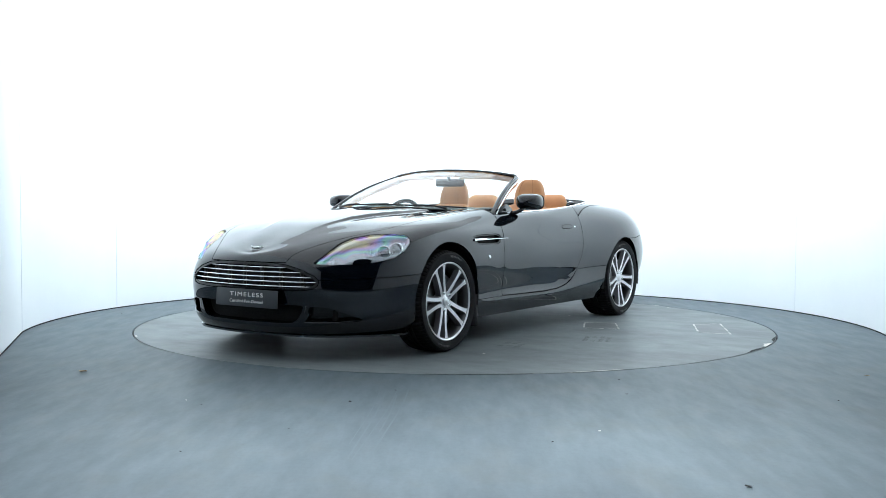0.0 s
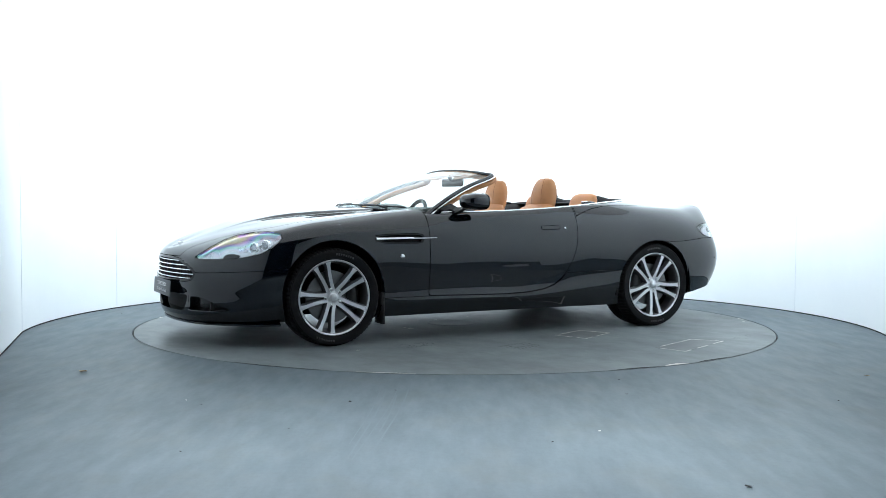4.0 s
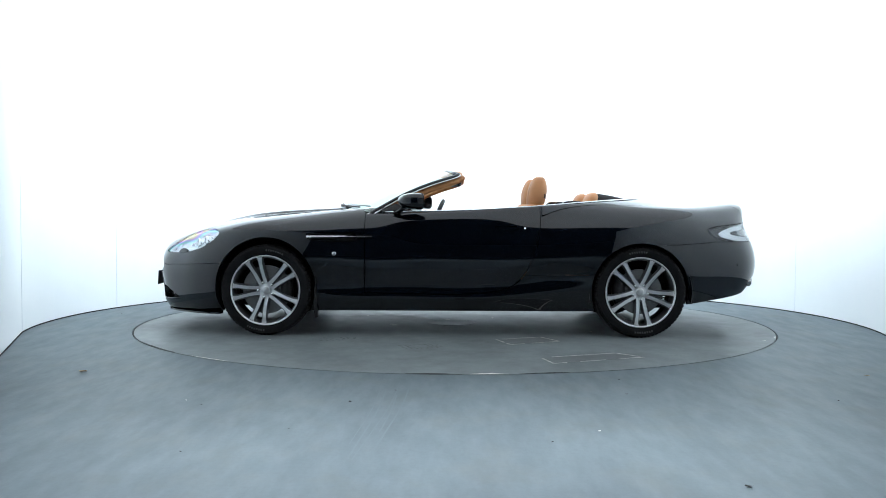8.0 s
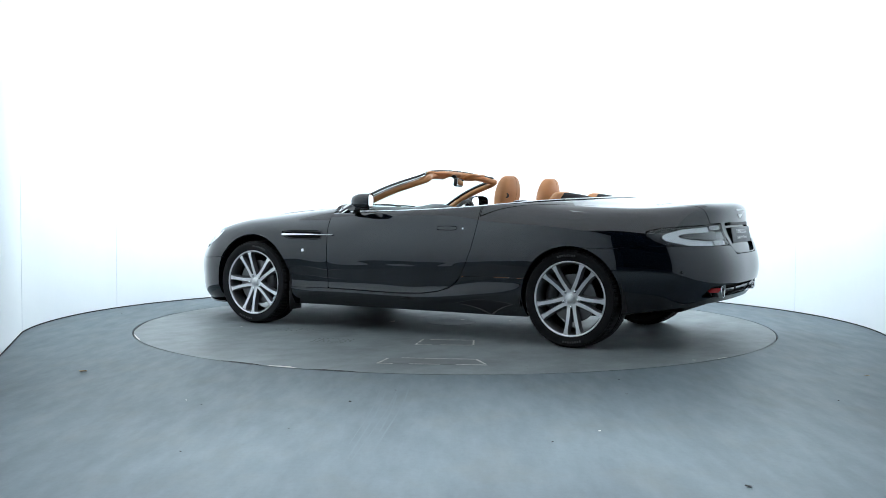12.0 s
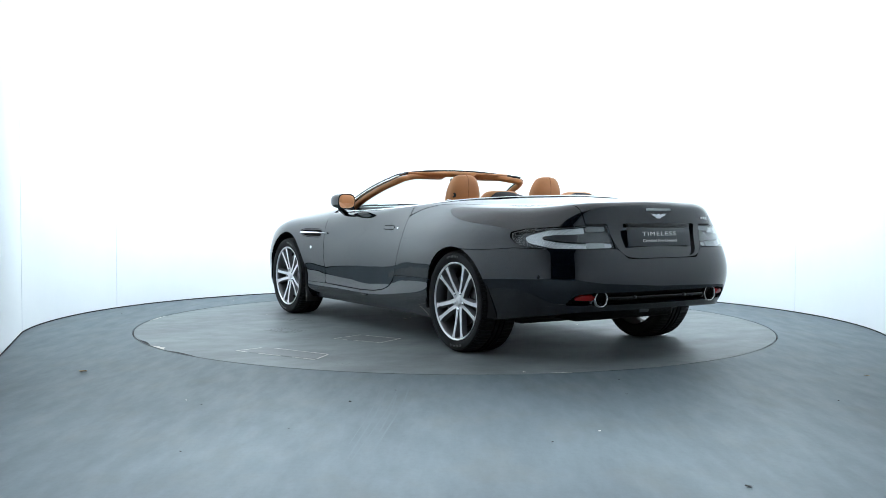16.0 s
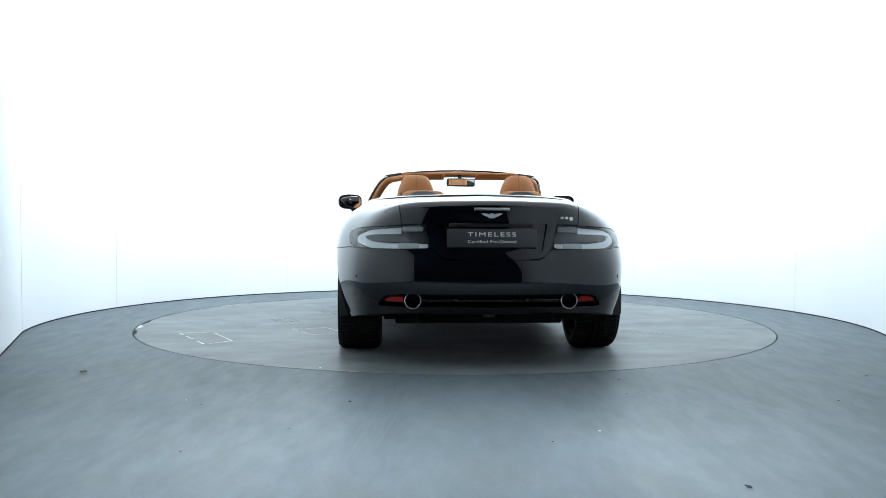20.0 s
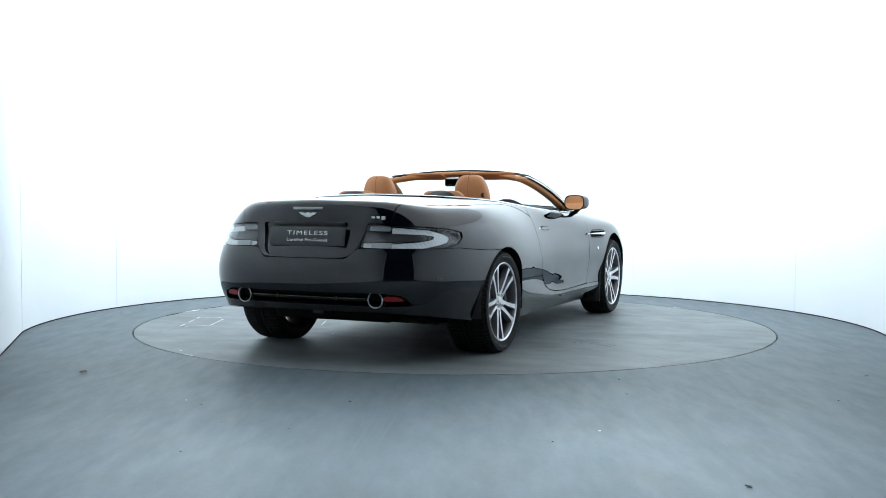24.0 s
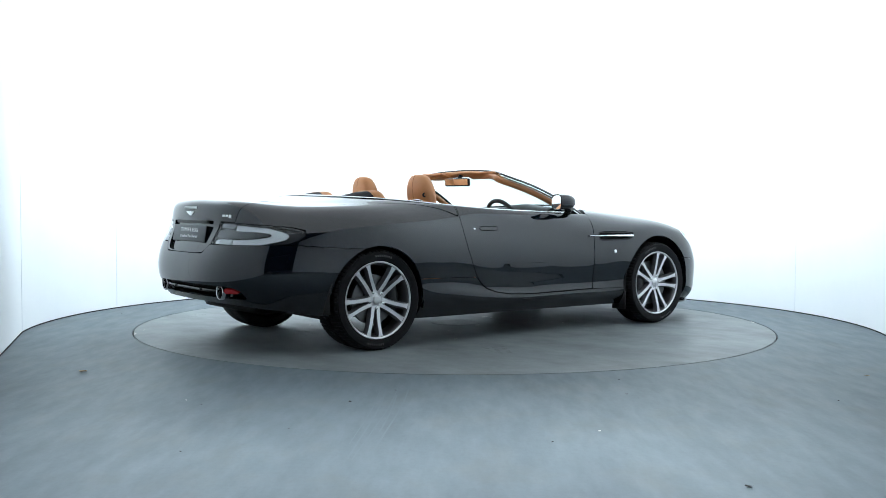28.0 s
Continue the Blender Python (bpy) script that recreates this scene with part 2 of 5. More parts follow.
def grid(bm, rows, closed=False):
    """Quads over rows of points."""
    vs = [[bm.verts.new(q) for q in r] for r in rows]
    for a, b in zip(vs, vs[1:]):
        m = len(a)
        for k in range(m if closed else m - 1):
            bm.faces.new((a[k], a[(k + 1) % m], b[(k + 1) % m], b[k]))
    return vs


def slab(bm, outline, depth, m=None):
    """A flat outline in x and z, thick along y from 0 to depth."""
    a = [bm.verts.new((x, 0, z)) for x, z in outline]
    b = [bm.verts.new((x, depth, z)) for x, z in outline]
    n = len(a)
    bm.faces.new(a)
    bm.faces.new(b[::-1])
    for k in range(n):
        bm.faces.new((a[k], b[k], b[(k + 1) % n], a[(k + 1) % n]))
    if m is not None:
        bmesh.ops.transform(bm, matrix=m, verts=a + b)


def spline(pts, n):
    """n points on a smooth curve through pts."""
    k = np.arange(len(pts), dtype=float)
    return weights(k, np.linspace(0, len(pts) - 1, n)) @ np.array(pts, float)


def weights(knots, q):
    """Natural cubic spline through the knots as a matrix on their values."""
    knots, q = np.asarray(knots, float), np.asarray(q, float)
    n = len(knots)
    h = np.diff(knots)
    a, b = np.eye(n), np.zeros((n, n))
    for i in range(1, n - 1):
        a[i, i - 1:i + 2] = h[i - 1], 2 * (h[i - 1] + h[i]), h[i]
        b[i, i - 1:i + 2] = 6 / h[i - 1], -6 / h[i - 1] - 6 / h[i], 6 / h[i]
    second = np.linalg.solve(a, b)
    i = np.clip(np.searchsorted(knots, q, side="right") - 1, 0, n - 2)
    u = (knots[i + 1] - q) / h[i]
    w = 1 - u
    eye = np.eye(n)
    return (u[:, None] * eye[i] + w[:, None] * eye[i + 1]
            + ((u ** 3 - u) * h[i] ** 2 / 6)[:, None] * second[i] + ((w ** 3 - w) * h[i] ** 2 / 6)[:, None] * second[i + 1])


def outline_distance(poly):
    """Signed distance to a closed outline: negative inside."""
    a = np.array(poly, float)
    b = np.roll(a, -1, axis=0)

    def field(x, y):
        q = np.stack([x, y], -1)[..., None, :]
        d = b - a
        t = np.clip(((q - a) * d).sum(-1) / (d * d).sum(-1), 0, 1)
        near = np.sqrt((((q - a) - t[..., None] * d) ** 2).sum(-1)).min(-1)
        ya, yb = a[:, 1], b[:, 1]
        yq, xq = q[..., 1], q[..., 0]
        cross = ((ya > yq) != (yb > yq)) & (xq < (b[:, 0] - a[:, 0]) * (yq - ya) / np.where(yb == ya, 1e-9, yb - ya) + a[:, 0])
        return np.where(cross.sum(-1) % 2 == 1, -near, near)
    return field


# ---- the studio ----
def ring_points(r, n, a0=0.0, a1=2 * math.pi):
    return [(r * math.cos(a0 + (a1 - a0) * i / n), r * math.sin(a0 + (a1 - a0) * i / n)) for i in range(n + 1)]


# The wall's line: a circle that opens into a throat towards the camera.
A_OPEN = math.radians(192.8)
ARC = [(x, y - .07) for x, y in ring_points(ROOM_R, 120, math.radians(-12.8), A_OPEN)]
MOUTH = [(1.49, -6.2)] + ARC + [(-1.49, -6.2)]


def build_room():
    bm = bmesh.new()
    # floor: a ring round the turntable and the throat in front
    outer = [(x * 1.02, y * 1.02) for x, y in ring_points(6.0, 160)]
    inner = ring_points(TABLE_R + 0.004, 160)
    vo = [bm.verts.new((x * 2.2, y * 2.2, 0)) for x, y in outer[:-1]]
    vi = [bm.verts.new((x, y, 0)) for x, y in inner[:-1]]
    vd = [bm.verts.new((x, y, -0.06)) for x, y in inner[:-1]]
    for k in range(160):
        j = (k + 1) % 160
        bm.faces.new((vi[k], vo[k], vo[j], vi[j]))
        bm.faces.new((vd[k], vi[k], vi[j], vd[j]))
    floor = link("floor", bm, M_FLOOR, smooth=False)
    tagged(floor, "blue-grey painted concrete floor, scuffed and faintly stained", "floor", kind="structure")
    build_tracks(floor)
    bm = bmesh.new()
    lathe(bm, [(TABLE_R - .03, -.014), (TABLE_R + .0035, -.014)], 160, axis="z")
    part("rim_gap", bm, M_GAP, floor, "dark gap round the turntable")
    bm = bmesh.new()
    rows = []
    line = [Vector((x, y)) for x, y in MOUTH]
    back = []
    for i, q in enumerate(line):
        d = (line[min(i + 1, len(line) - 1)] - line[max(i - 1, 0)]).normalized()
        back.append(q + Vector((d.y, -d.x)) * 0.08)
    for ring, z in ((line, 0.004), (line, ROOM_H), (back, ROOM_H), (back, 0.004), (line, 0.004)):
        rows.append([(q.x, q.y, z) for q in ring])
    grid(bm, rows)
    wall = sharp(link("wall_round", bm, M_WALL))
    tagged(wall, "seamless curved white studio wall with faint panel joints", "wall", kind="structure")
    # joints between the wall's boards, and the dark line along its foot
    for deg in (-167.2, 161.2, 123.5, 54.0, 18.5):
        a = math.radians(deg)
        bm = bmesh.new()
        box(bm, .004, .0036, ROOM_H - .01, Matrix.Translation((0, -.07, 0)) @ Matrix.Rotation(a, 4, "Z") @ Matrix.Translation((ROOM_R - .001, 0, ROOM_H / 2)))
        part("panel_joint", bm, M_JOINT, wall, smooth=False)
    bm = bmesh.new()
    grid(bm, [[(x * k, (y + .07) * k - .07, z) for x, y in ARC] for k, z in ((1.0, 2.9815), (.9994, 2.982), (.9994, 2.985), (1.0, 2.9855))])
    part("panel_joint", bm, M_JOINT, wall, smooth=False)
    # black strip stands in for the shadow gap under the wall
    bm = bmesh.new()
    rows = [[(x * k, y * k, z) for x, y in MOUTH] for k, z in ((.9985, .0005), (.9985, .009), (1.0, .009))]
    grid(bm, rows)
    part("foot_shadow", bm, M_GAP, wall, "thin black strip standing in for the shadow gap at the wall's foot", smooth=False)
    # ceilings out of view; their glow is added fill
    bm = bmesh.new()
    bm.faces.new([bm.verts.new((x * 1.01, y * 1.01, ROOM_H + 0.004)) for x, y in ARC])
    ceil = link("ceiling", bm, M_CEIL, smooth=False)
    tagged(ceil, "unseen pale fabric ceiling over the turntable, with an added glow", "ceiling", kind="structure")
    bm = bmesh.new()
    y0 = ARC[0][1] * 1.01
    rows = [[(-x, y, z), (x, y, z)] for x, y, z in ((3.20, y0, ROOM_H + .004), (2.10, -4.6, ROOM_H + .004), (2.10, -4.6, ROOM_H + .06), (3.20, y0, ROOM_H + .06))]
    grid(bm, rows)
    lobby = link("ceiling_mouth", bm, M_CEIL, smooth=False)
    tagged(lobby, "unseen pale fabric ceiling over the studio's mouth, with an added glow", "ceiling", kind="structure")
    # dark hall behind the camera
    bm = bmesh.new()
    for sx, sy, sz, x, y, z in ((6.4, 0.1, 3.8, 0, -10.6, 1.9), (0.1, 4.4, 3.8, 3.25, -8.5, 1.9), (0.1, 4.4, 3.8, -3.25, -8.5, 1.9),
                                (1.80, 0.1, 3.8, 2.47, -6.25, 1.9), (1.80, 0.1, 3.8, -2.47, -6.25, 1.9), (6.6, 4.4, 0.1, 0, -8.6, 3.86), (5.2, 2.1, 0.05, 0, -5.50, ROOM_H + .12)):
        box(bm, sx, sy, sz, pose(x, y, z))
    hall = link("wall_hall", bm, M_DARK, smooth=False)
    tagged(hall, "dark unlit walls of the hall outside the studio", "wall", kind="structure")


def build_turntable():
    bm = bmesh.new()
    top = [bm.verts.new((x, y, 0)) for x, y in ring_points(TABLE_R - 0.008, 160)[:-1]]
    low = [bm.verts.new((x, y, -0.05)) for x, y in ring_points(TABLE_R - 0.008, 160)[:-1]]
    bm.faces.new(top)
    for k in range(160):
        bm.faces.new((low[k], low[(k + 1) % 160], top[(k + 1) % 160], top[k]))
    table = new("turntable")
    tagged(table, "round flush steel turntable with worn grey paint", "turntable")
    part("deck", bm, M_TABLE, table, smooth=False)
    return table


def flat_piece(name, pts, z, thick, material, parent=None, label=""):
    """A thin piece lying flat."""
    bm = bmesh.new()
    lo = [bm.verts.new((x, y, z)) for x, y in pts]
    hi = [bm.verts.new((x, y, z + thick)) for x, y in pts]
    bm.faces.new(hi)
    bm.faces.new(lo[::-1])
    for k in range(len(pts)):
        j = (k + 1) % len(pts)
        bm.faces.new((lo[k], lo[j], hi[j], hi[k]))
    return link(name, bm, material, parent, label, smooth=False)


def stroke(a, b, w=.009):
    a, b = Vector(a), Vector(b)
    n = (b - a).normalized()
    n = Vector((-n.y, n.x)) * w / 2
    return [tuple(a + n), tuple(a - n), tuple(b - n), tuple(b + n)]


def build_marks(table):
    rng = random.Random(4)
    # outlines of two hatches, painted long ago
    for quad in (((-.400, 1.280), (-.310, 1.020), (-.640, .870), (-.752, 1.092)), ((-.620, 2.090), (-.560, 1.862), (-1.060, 1.640), (-1.220, 1.806))):
        lid = flat_piece("hatch", quad, .0008, .0008, M_HATCH, table, "flush hatch outlined in worn white")
        for a, b in zip(quad, quad[1:] + quad[:1]):
            n = 7
            for i in range(n):
                if rng.random() < .16:
                    continue
                p = [a[k] + (b[k] - a[k]) * (i + .02) / n for k in (0, 1)]
                q = [a[k] + (b[k] - a[k]) * (i + .98) / n for k in (0, 1)]
                flat_piece("hatch_line", stroke(p, q, .010 + .006 * rng.random()), .0018, .0006, M_TAPE, lid)
    # chips in the paint at the rim
    for a0, a1, d, m in ((92.5, 97.5, .055, M_PALE), (49, 57, .014, M_PALE), (99, 106, .030, M_GAP), (84, 91.5, .026, M_GAP), (-35, -33, .02, M_TAPE), (160, 163, .015, M_TAPE), (30, 44, .008, M_GAP)):
        n = 10
        out = [((TABLE_R - .010) * math.cos(math.radians(a0 + (a1 - a0) * i / n)), (TABLE_R - .010) * math.sin(math.radians(a0 + (a1 - a0) * i / n))) for i in range(n + 1)]
        inn = []
        for i in range(n, -1, -1):
            r = TABLE_R - .012 - d * math.sin(math.pi * (i + .01) / (n + .02)) * rng.uniform(.5, 1)
            inn.append((r * math.cos(math.radians(a0 + (a1 - a0) * i / n)), r * math.sin(math.radians(a0 + (a1 - a0) * i / n))))
        flat_piece("paint_chip", out + inn, .0006, .0008, m, table, "chipped paint at the turntable's rim")
    # tread prints of other tyres: rows of short slanted bars
    for cx, cy, turn, rows_, cols, step, bar, m in ((-1.30, .12, 78, 3, 7, .044, .052, M_SCUFF), (.22, 1.42, 20, 4, 8, .036, .034, M_SMUDGE), (.84, 1.07, 12, 3, 7, .040, .040, M_SMUDGE),
                                                    (-1.50, 1.74, 40, 2, 6, .040, .050, M_SCUFF), (-.72, -1.35, 60, 3, 8, .040, .036, M_SMUDGE), (1.45, -.62, -20, 3, 6, .040, .036, M_SMUDGE)):
        c, sn = math.cos(math.radians(turn)), math.sin(math.radians(turn))
        for i in range(rows_):
            for j in range(cols):
                if rng.random() < .22:
                    continue
                u, v = (j - cols / 2) * step + rng.uniform(-.006, .006), (i - rows_ / 2) * step * 1.5
                lean = .5 if i % 2 else -.5
                a, b = (u - bar * .5 * lean, v - bar * .45), (u + bar * .5 * lean, v + bar * .45)
                a, b = [(cx + c * q[0] - sn * q[1], cy + sn * q[0] + c * q[1]) for q in (a, b)]
                flat_piece("tyre_scuff", stroke(a, b, rng.uniform(.006, .012)), .0004, .0003, m, table)
    # round cover over the turntable's middle, with a worn pale rim
    bm = bmesh.new()
    lathe(bm, [(0, .0015), (.17, .0015), (.185, .0030), (.198, .0015), (.203, .0002)], 48, pose(.02, 0, 0), axis="z")
    part("hub_cover", bm, M_HATCH, table, "round steel cover at the turntable's middle")
    for a0, a1 in ((10, 62), (95, 130), (150, 176), (205, 262), (290, 335)):
        arc = [math.radians(a0 + (a1 - a0) * i / 8) for i in range(9)]
        flat_piece("cover_wear", [(.02 + .196 * math.cos(t), .196 * math.sin(t)) for t in arc] + [(.02 + .188 * math.cos(t), .188 * math.sin(t)) for t in arc[::-1]], .0030, .0006, M_SCUFF, table)
    for x, y, r in ((.477, .186, .034), (.501, .119, .016), (-2.237, .96, .014), (.75, -.5, .014), (-.6, -.8, .016), (1.3, 1.1, .014), (.049, -.24, .024), (-1.05, .52, .014), (-.33, -.37, .014)):
        flat_piece("paint_fleck", [(x + r * math.cos(t) * (.6 + .5 * rng.random()), y + r * .45 * math.sin(t)) for t in np.linspace(0, 5.6, 7)], .0006, .0006, M_PALE, table)


def build_tracks(floor):
    """Faint pale lines that tyres rubbed into the floor in front of the turntable."""
    rng = random.Random(12)
    for run in (((-.35, -2.66), (-.347, -3.4), (-.37, -3.94), (-.40, -4.5)), ((-.27, -2.66), (-.28, -3.3), (-.32, -3.9), (-.36, -4.4))):
        for k in range(3):
            dx, w = rng.uniform(-.06, .06), rng.uniform(.004, .010)
            line = spline(run, 16)[rng.randrange(0, 4):16 - rng.randrange(0, 6)]
            pts = [(x + dx - w / 2, y) for x, y in line] + [(x + dx + w / 2, y) for x, y in line[::-1]]
            flat_piece("tyre_track", pts, .0002, .0001 + .0001 * rng.random(), M_TRACK, floor)


def build_litter():
    rng = random.Random(9)

    def scrap(name, x, y, sx, sy, m, label, curl=.006):
        bm = bmesh.new()
        n = 8
        rim = [bm.verts.new((x + sx * math.cos(t) * rng.uniform(.75, 1.1), y + sy * math.sin(t) * rng.uniform(.75, 1.1), .0012 + curl * rng.random())) for t in np.linspace(0, 2 * math.pi, n, endpoint=False)]
        mid = bm.verts.new((x, y, .001))
        low = bm.verts.new((x, y, 0.0002))
        for k in range(n):
            bm.faces.new((mid, rim[k], rim[(k + 1) % n]))
            bm.faces.new((low, rim[(k + 1) % n], rim[k]))
        tagged(link(name, bm, m, smooth=False), label, "litter")
    scrap("dry_leaf", -2.11, -2.49, .026, .017, M_LEAF, "small curled brown leaf lying on the floor", .012)
    scrap("floor_scrap", 1.01, -4.72, .017, .012, M_SPECK, "dark flake of dirt lying on the floor")
    scrap("floor_scrap", 2.35, -2.45, .022, .006, M_LEAF, "thin brown twig scrap lying on the floor")
    scrap("floor_scrap", -.50, -3.31, .009, .006, M_SPECK, "tiny dark crumb lying on the floor")
    for x, y in ((.91, -2.64), (.88, -3.06), (-1.2, -3.4), (-.7, -3.9), (1.9, -3.2), (-2.9, .5), (2.95, .4), (-.3, -3.0), (.4, -4.1), (-1.05, -4.3)):
        scrap("floor_scrap", x, y, .006, .004, M_SPECK, "tiny dark crumb lying on the floor", .003)
    for x, y in ((-2.75, 1.0), (-2.2, 1.75), (-1.3, -3.3), (.62, -3.9)):
        scrap("floor_scrap", x, y, .006, .004, M_PALE, "tiny pale crumb lying on the floor", .003)


M_JOINT = mat("joint_filler", (0.72, 0.76, 0.80), 0.8)
M_TRACK = mottled(mat("rubbed_floor_paint", (0.11, 0.145, 0.168), 0.5, spec=0.36), [(0.35, (0.092, 0.119, 0.138)), (0.65, (0.118, 0.150, 0.170))], 9.0, rough=(.46, .56))
M_HATCH = mottled(mat("hatch_paint", (0.07, 0.07, 0.072), 0.5), [(0.3, (0.105, 0.115, 0.118)), (0.7, (0.14, 0.148, 0.15))], 4.0, rough=(.34, .5))
M_SMUDGE = mottled(mat("dark_rubber_smudge", (0.06, 0.062, 0.06), 0.5), [(0.35, (0.055, 0.058, 0.056)), (0.65, (0.105, 0.112, 0.112))], 22.0)
M_SCUFF = mottled(mat("rubber_scuff", (0.15, 0.16, 0.165), 0.6), [(0.4, (0.18, 0.19, 0.195)), (0.6, (0.27, 0.28, 0.285))], 30.0)
build_room()
turntable = build_turntable()
build_marks(turntable)
build_litter()


# ---- the car's body surface: nose to tail stations, sill to crown rows ----
STATIONS = [
    # bottom, crease, low, widest, upper, high, shoulder, then hood or deck rows to the centre or cockpit rim
    [(2.250, 0, .150), (2.285, 0, .205), (2.295, 0, .330), (2.322, 0, .460), (2.317, 0, .540), (2.302, 0, .600), (2.270, 0, .648)],
    [(2.225, .28, .150), (2.262, .28, .205), (2.270, .29, .330), (2.294, .29, .460), (2.285, .285, .540), (2.266, .28, .605), (2.212, .25, .667)],
    [(2.140, .52, .152), (2.182, .53, .210), (2.194, .55, .335), (2.208, .55, .465), (2.194, .535, .560), (2.155, .505, .637), (2.068, .43, .714)],
    [(1.985, .690, .158), (2.028, .718, .218), (2.036, .738, .345), (2.037, .742, .475), (2.012, .724, .590), (1.967, .693, .687), (1.885, .598, .764)],
    [(1.840, .795, .165), (1.862, .846, .232), (1.876, .862, .360), (1.876, .869, .490), (1.854, .851, .625), (1.812, .815, .730), (1.735, .705, .793)],
    [(1.700, .830, .172), (1.700, .900, .250), (1.700, .918, .380), (1.700, .924, .516), (1.690, .906, .652), (1.660, .865, .762), (1.590, .755, .822)],
    [(1.370, .845, .175), (1.370, .922, .280), (1.370, .938, .420), (1.370, .942, .550), (1.370, .926, .690), (1.370, .890, .798), (1.340, .785, .855)],
    [(1.000, .842, .178), (1.000, .894, .272), (1.000, .897, .352), (1.000, .926, .560), (1.000, .919, .690), (1.000, .890, .800), (1.000, .800, .876)],
    [(.645, .838, .180), (.645, .892, .290), (.645, .886, .336), (.645, .907, .535), (.645, .902, .680), (.645, .880, .800), (.645, .808, .893)],
    [(.200, .836, .181), (.200, .890, .291), (.200, .881, .337), (.200, .900, .535), (.200, .893, .680), (.200, .866, .800), (.200, .822, .900)],
    [(-.250, .836, .182), (-.250, .891, .294), (-.250, .882, .340), (-.250, .900, .538), (-.250, .890, .685), (-.250, .860, .810), (-.250, .816, .915)],
    [(-.650, .842, .183), (-.650, .903, .330), (-.650, .897, .388), (-.650, .914, .560), (-.650, .899, .710), (-.650, .862, .830), (-.650, .800, .938)],
    [(-1.000, .855, .186), (-1.000, .914, .340), (-1.000, .919, .440), (-1.000, .936, .590), (-1.000, .921, .725), (-1.000, .880, .848), (-1.000, .795, .948)],
    [(-1.370, .860, .205), (-1.370, .925, .360), (-1.370, .943, .480), (-1.370, .947, .600), (-1.370, .934, .735), (-1.370, .892, .853), (-1.370, .790, .943)],
    [(-1.660, .860, .235), (-1.650, .904, .362), (-1.650, .920, .472), (-1.650, .923, .600), (-1.650, .906, .735), (-1.650, .860, .850), (-1.640, .760, .935)],
    [(-1.890, .815, .268), (-1.910, .842, .372), (-1.925, .857, .472), (-1.930, .858, .600), (-1.925, .832, .730), (-1.903, .782, .844), (-1.860, .690, .932)],
    [(-2.070, .735, .296), (-2.105, .752, .382), (-2.123, .768, .472), (-2.122, .768, .600), (-2.096, .742, .726), (-2.068, .700, .838), (-2.030, .620, .938)],
    [(-2.190, .570, .315), (-2.235, .585, .388), (-2.258, .600, .476), (-2.254, .602, .600), (-2.221, .580, .722), (-2.180, .555, .836), (-2.168, .505, .946)],
    [(-2.240, .330, .320), (-2.295, .342, .390), (-2.324, .350, .480), (-2.318, .355, .600), (-2.276, .350, .720), (-2.240, .335, .836), (-2.236, .300, .953)],
    [(-2.252, 0, .320), (-2.310, 0, .390), (-2.338, 0, .480), (-2.332, 0, .600), (-2.297, 0, .720), (-2.262, 0, .838), (-2.262, 0, .957)],
]
HOOD = [
    [(2.258, 0, .657), (2.246, 0, .665), (2.234, 0, .672)],
    [(2.188, .140, .690), (2.180, .090, .694), (2.172, 0, .695)],
    [(2.050, .250, .743), (2.048, .160, .749), (2.045, 0, .750)],
    [(1.893, .350, .790), (1.897, .230, .799), (1.900, 0, .802)],
    [(1.750, .420, .824), (1.757, .275, .836), (1.765, 0, .839)],
    [(1.600, .460, .850), (1.600, .300, .863), (1.600, 0, .867)],
    [(1.360, .490, .876), (1.370, .325, .890), (1.380, 0, .895)],
    [(1.075, .500, .901), (1.100, .335, .913), (1.120, 0, .917)],
    [(.825, .500, .922), (.880, .345, .933), (.930, 0, .937)],
]
RIM = [(.600, .772, .905), (.200, .795, .911), (-.250, .790, .928), (-.650, .768, .955), (-1.000, .715, .985), (-1.250, .610, 1.003), (-1.380, .480, 1.012),
       (-1.440, .350, 1.018), (-1.470, .230, 1.021), (-1.485, .140, 1.023), (-1.495, .070, 1.025), (-1.500, 0, 1.026)]
CROWN = (0.000, 0.002, 0.004, 0.006, 0.006, 0.003, 0.0, -0.004, -0.008, -0.012, -0.014, -0.014)

LOOP = np.array(STATIONS, float)
LOOP[..., 0] += .018 * np.sign(LOOP[..., 0]) * np.maximum(0, np.abs(LOOP[..., 0]) - 1.37)
KNOT = np.concatenate([[0], np.cumsum(np.linalg.norm(np.diff(LOOP[:, 3], axis=0), axis=1))])
S_DOOR, S_END = KNOT[8], KNOT[-1]
V_FRONT = np.array([0, .10, .22, .35, .48, .58, .70, 1.02, 1.16, 1.46])
V_REAR = np.array([0, .10, .22, .35, .48, .60, .72, .90, 1.08, 1.26])


def mirrored_ends(rows, knots, front, rear, extra=4):
    """Adds the other half's stations, so that the surface crosses the centre line smoothly."""
    flip = np.array([1, -1, 1.0])
    if front:
        rows = np.concatenate([rows[extra:0:-1] * flip, rows])
        knots = np.concatenate([2 * knots[0] - knots[extra:0:-1], knots])
    if rear:
        n = len(rows)
        rows = np.concatenate([rows, rows[n - 2:n - 2 - extra:-1] * flip])
        knots = np.concatenate([knots, 2 * knots[n - 1] - knots[n - 2:n - 2 - extra:-1]])
    return rows, knots


LOOP_X, KNOT_X = mirrored_ends(LOOP, KNOT, True, True)
HOOD_X, HOOD_K = mirrored_ends(np.array(HOOD, float), KNOT[:9], True, False)
_rim = np.array(RIM, float)
_edge = LOOP[8:, 6]
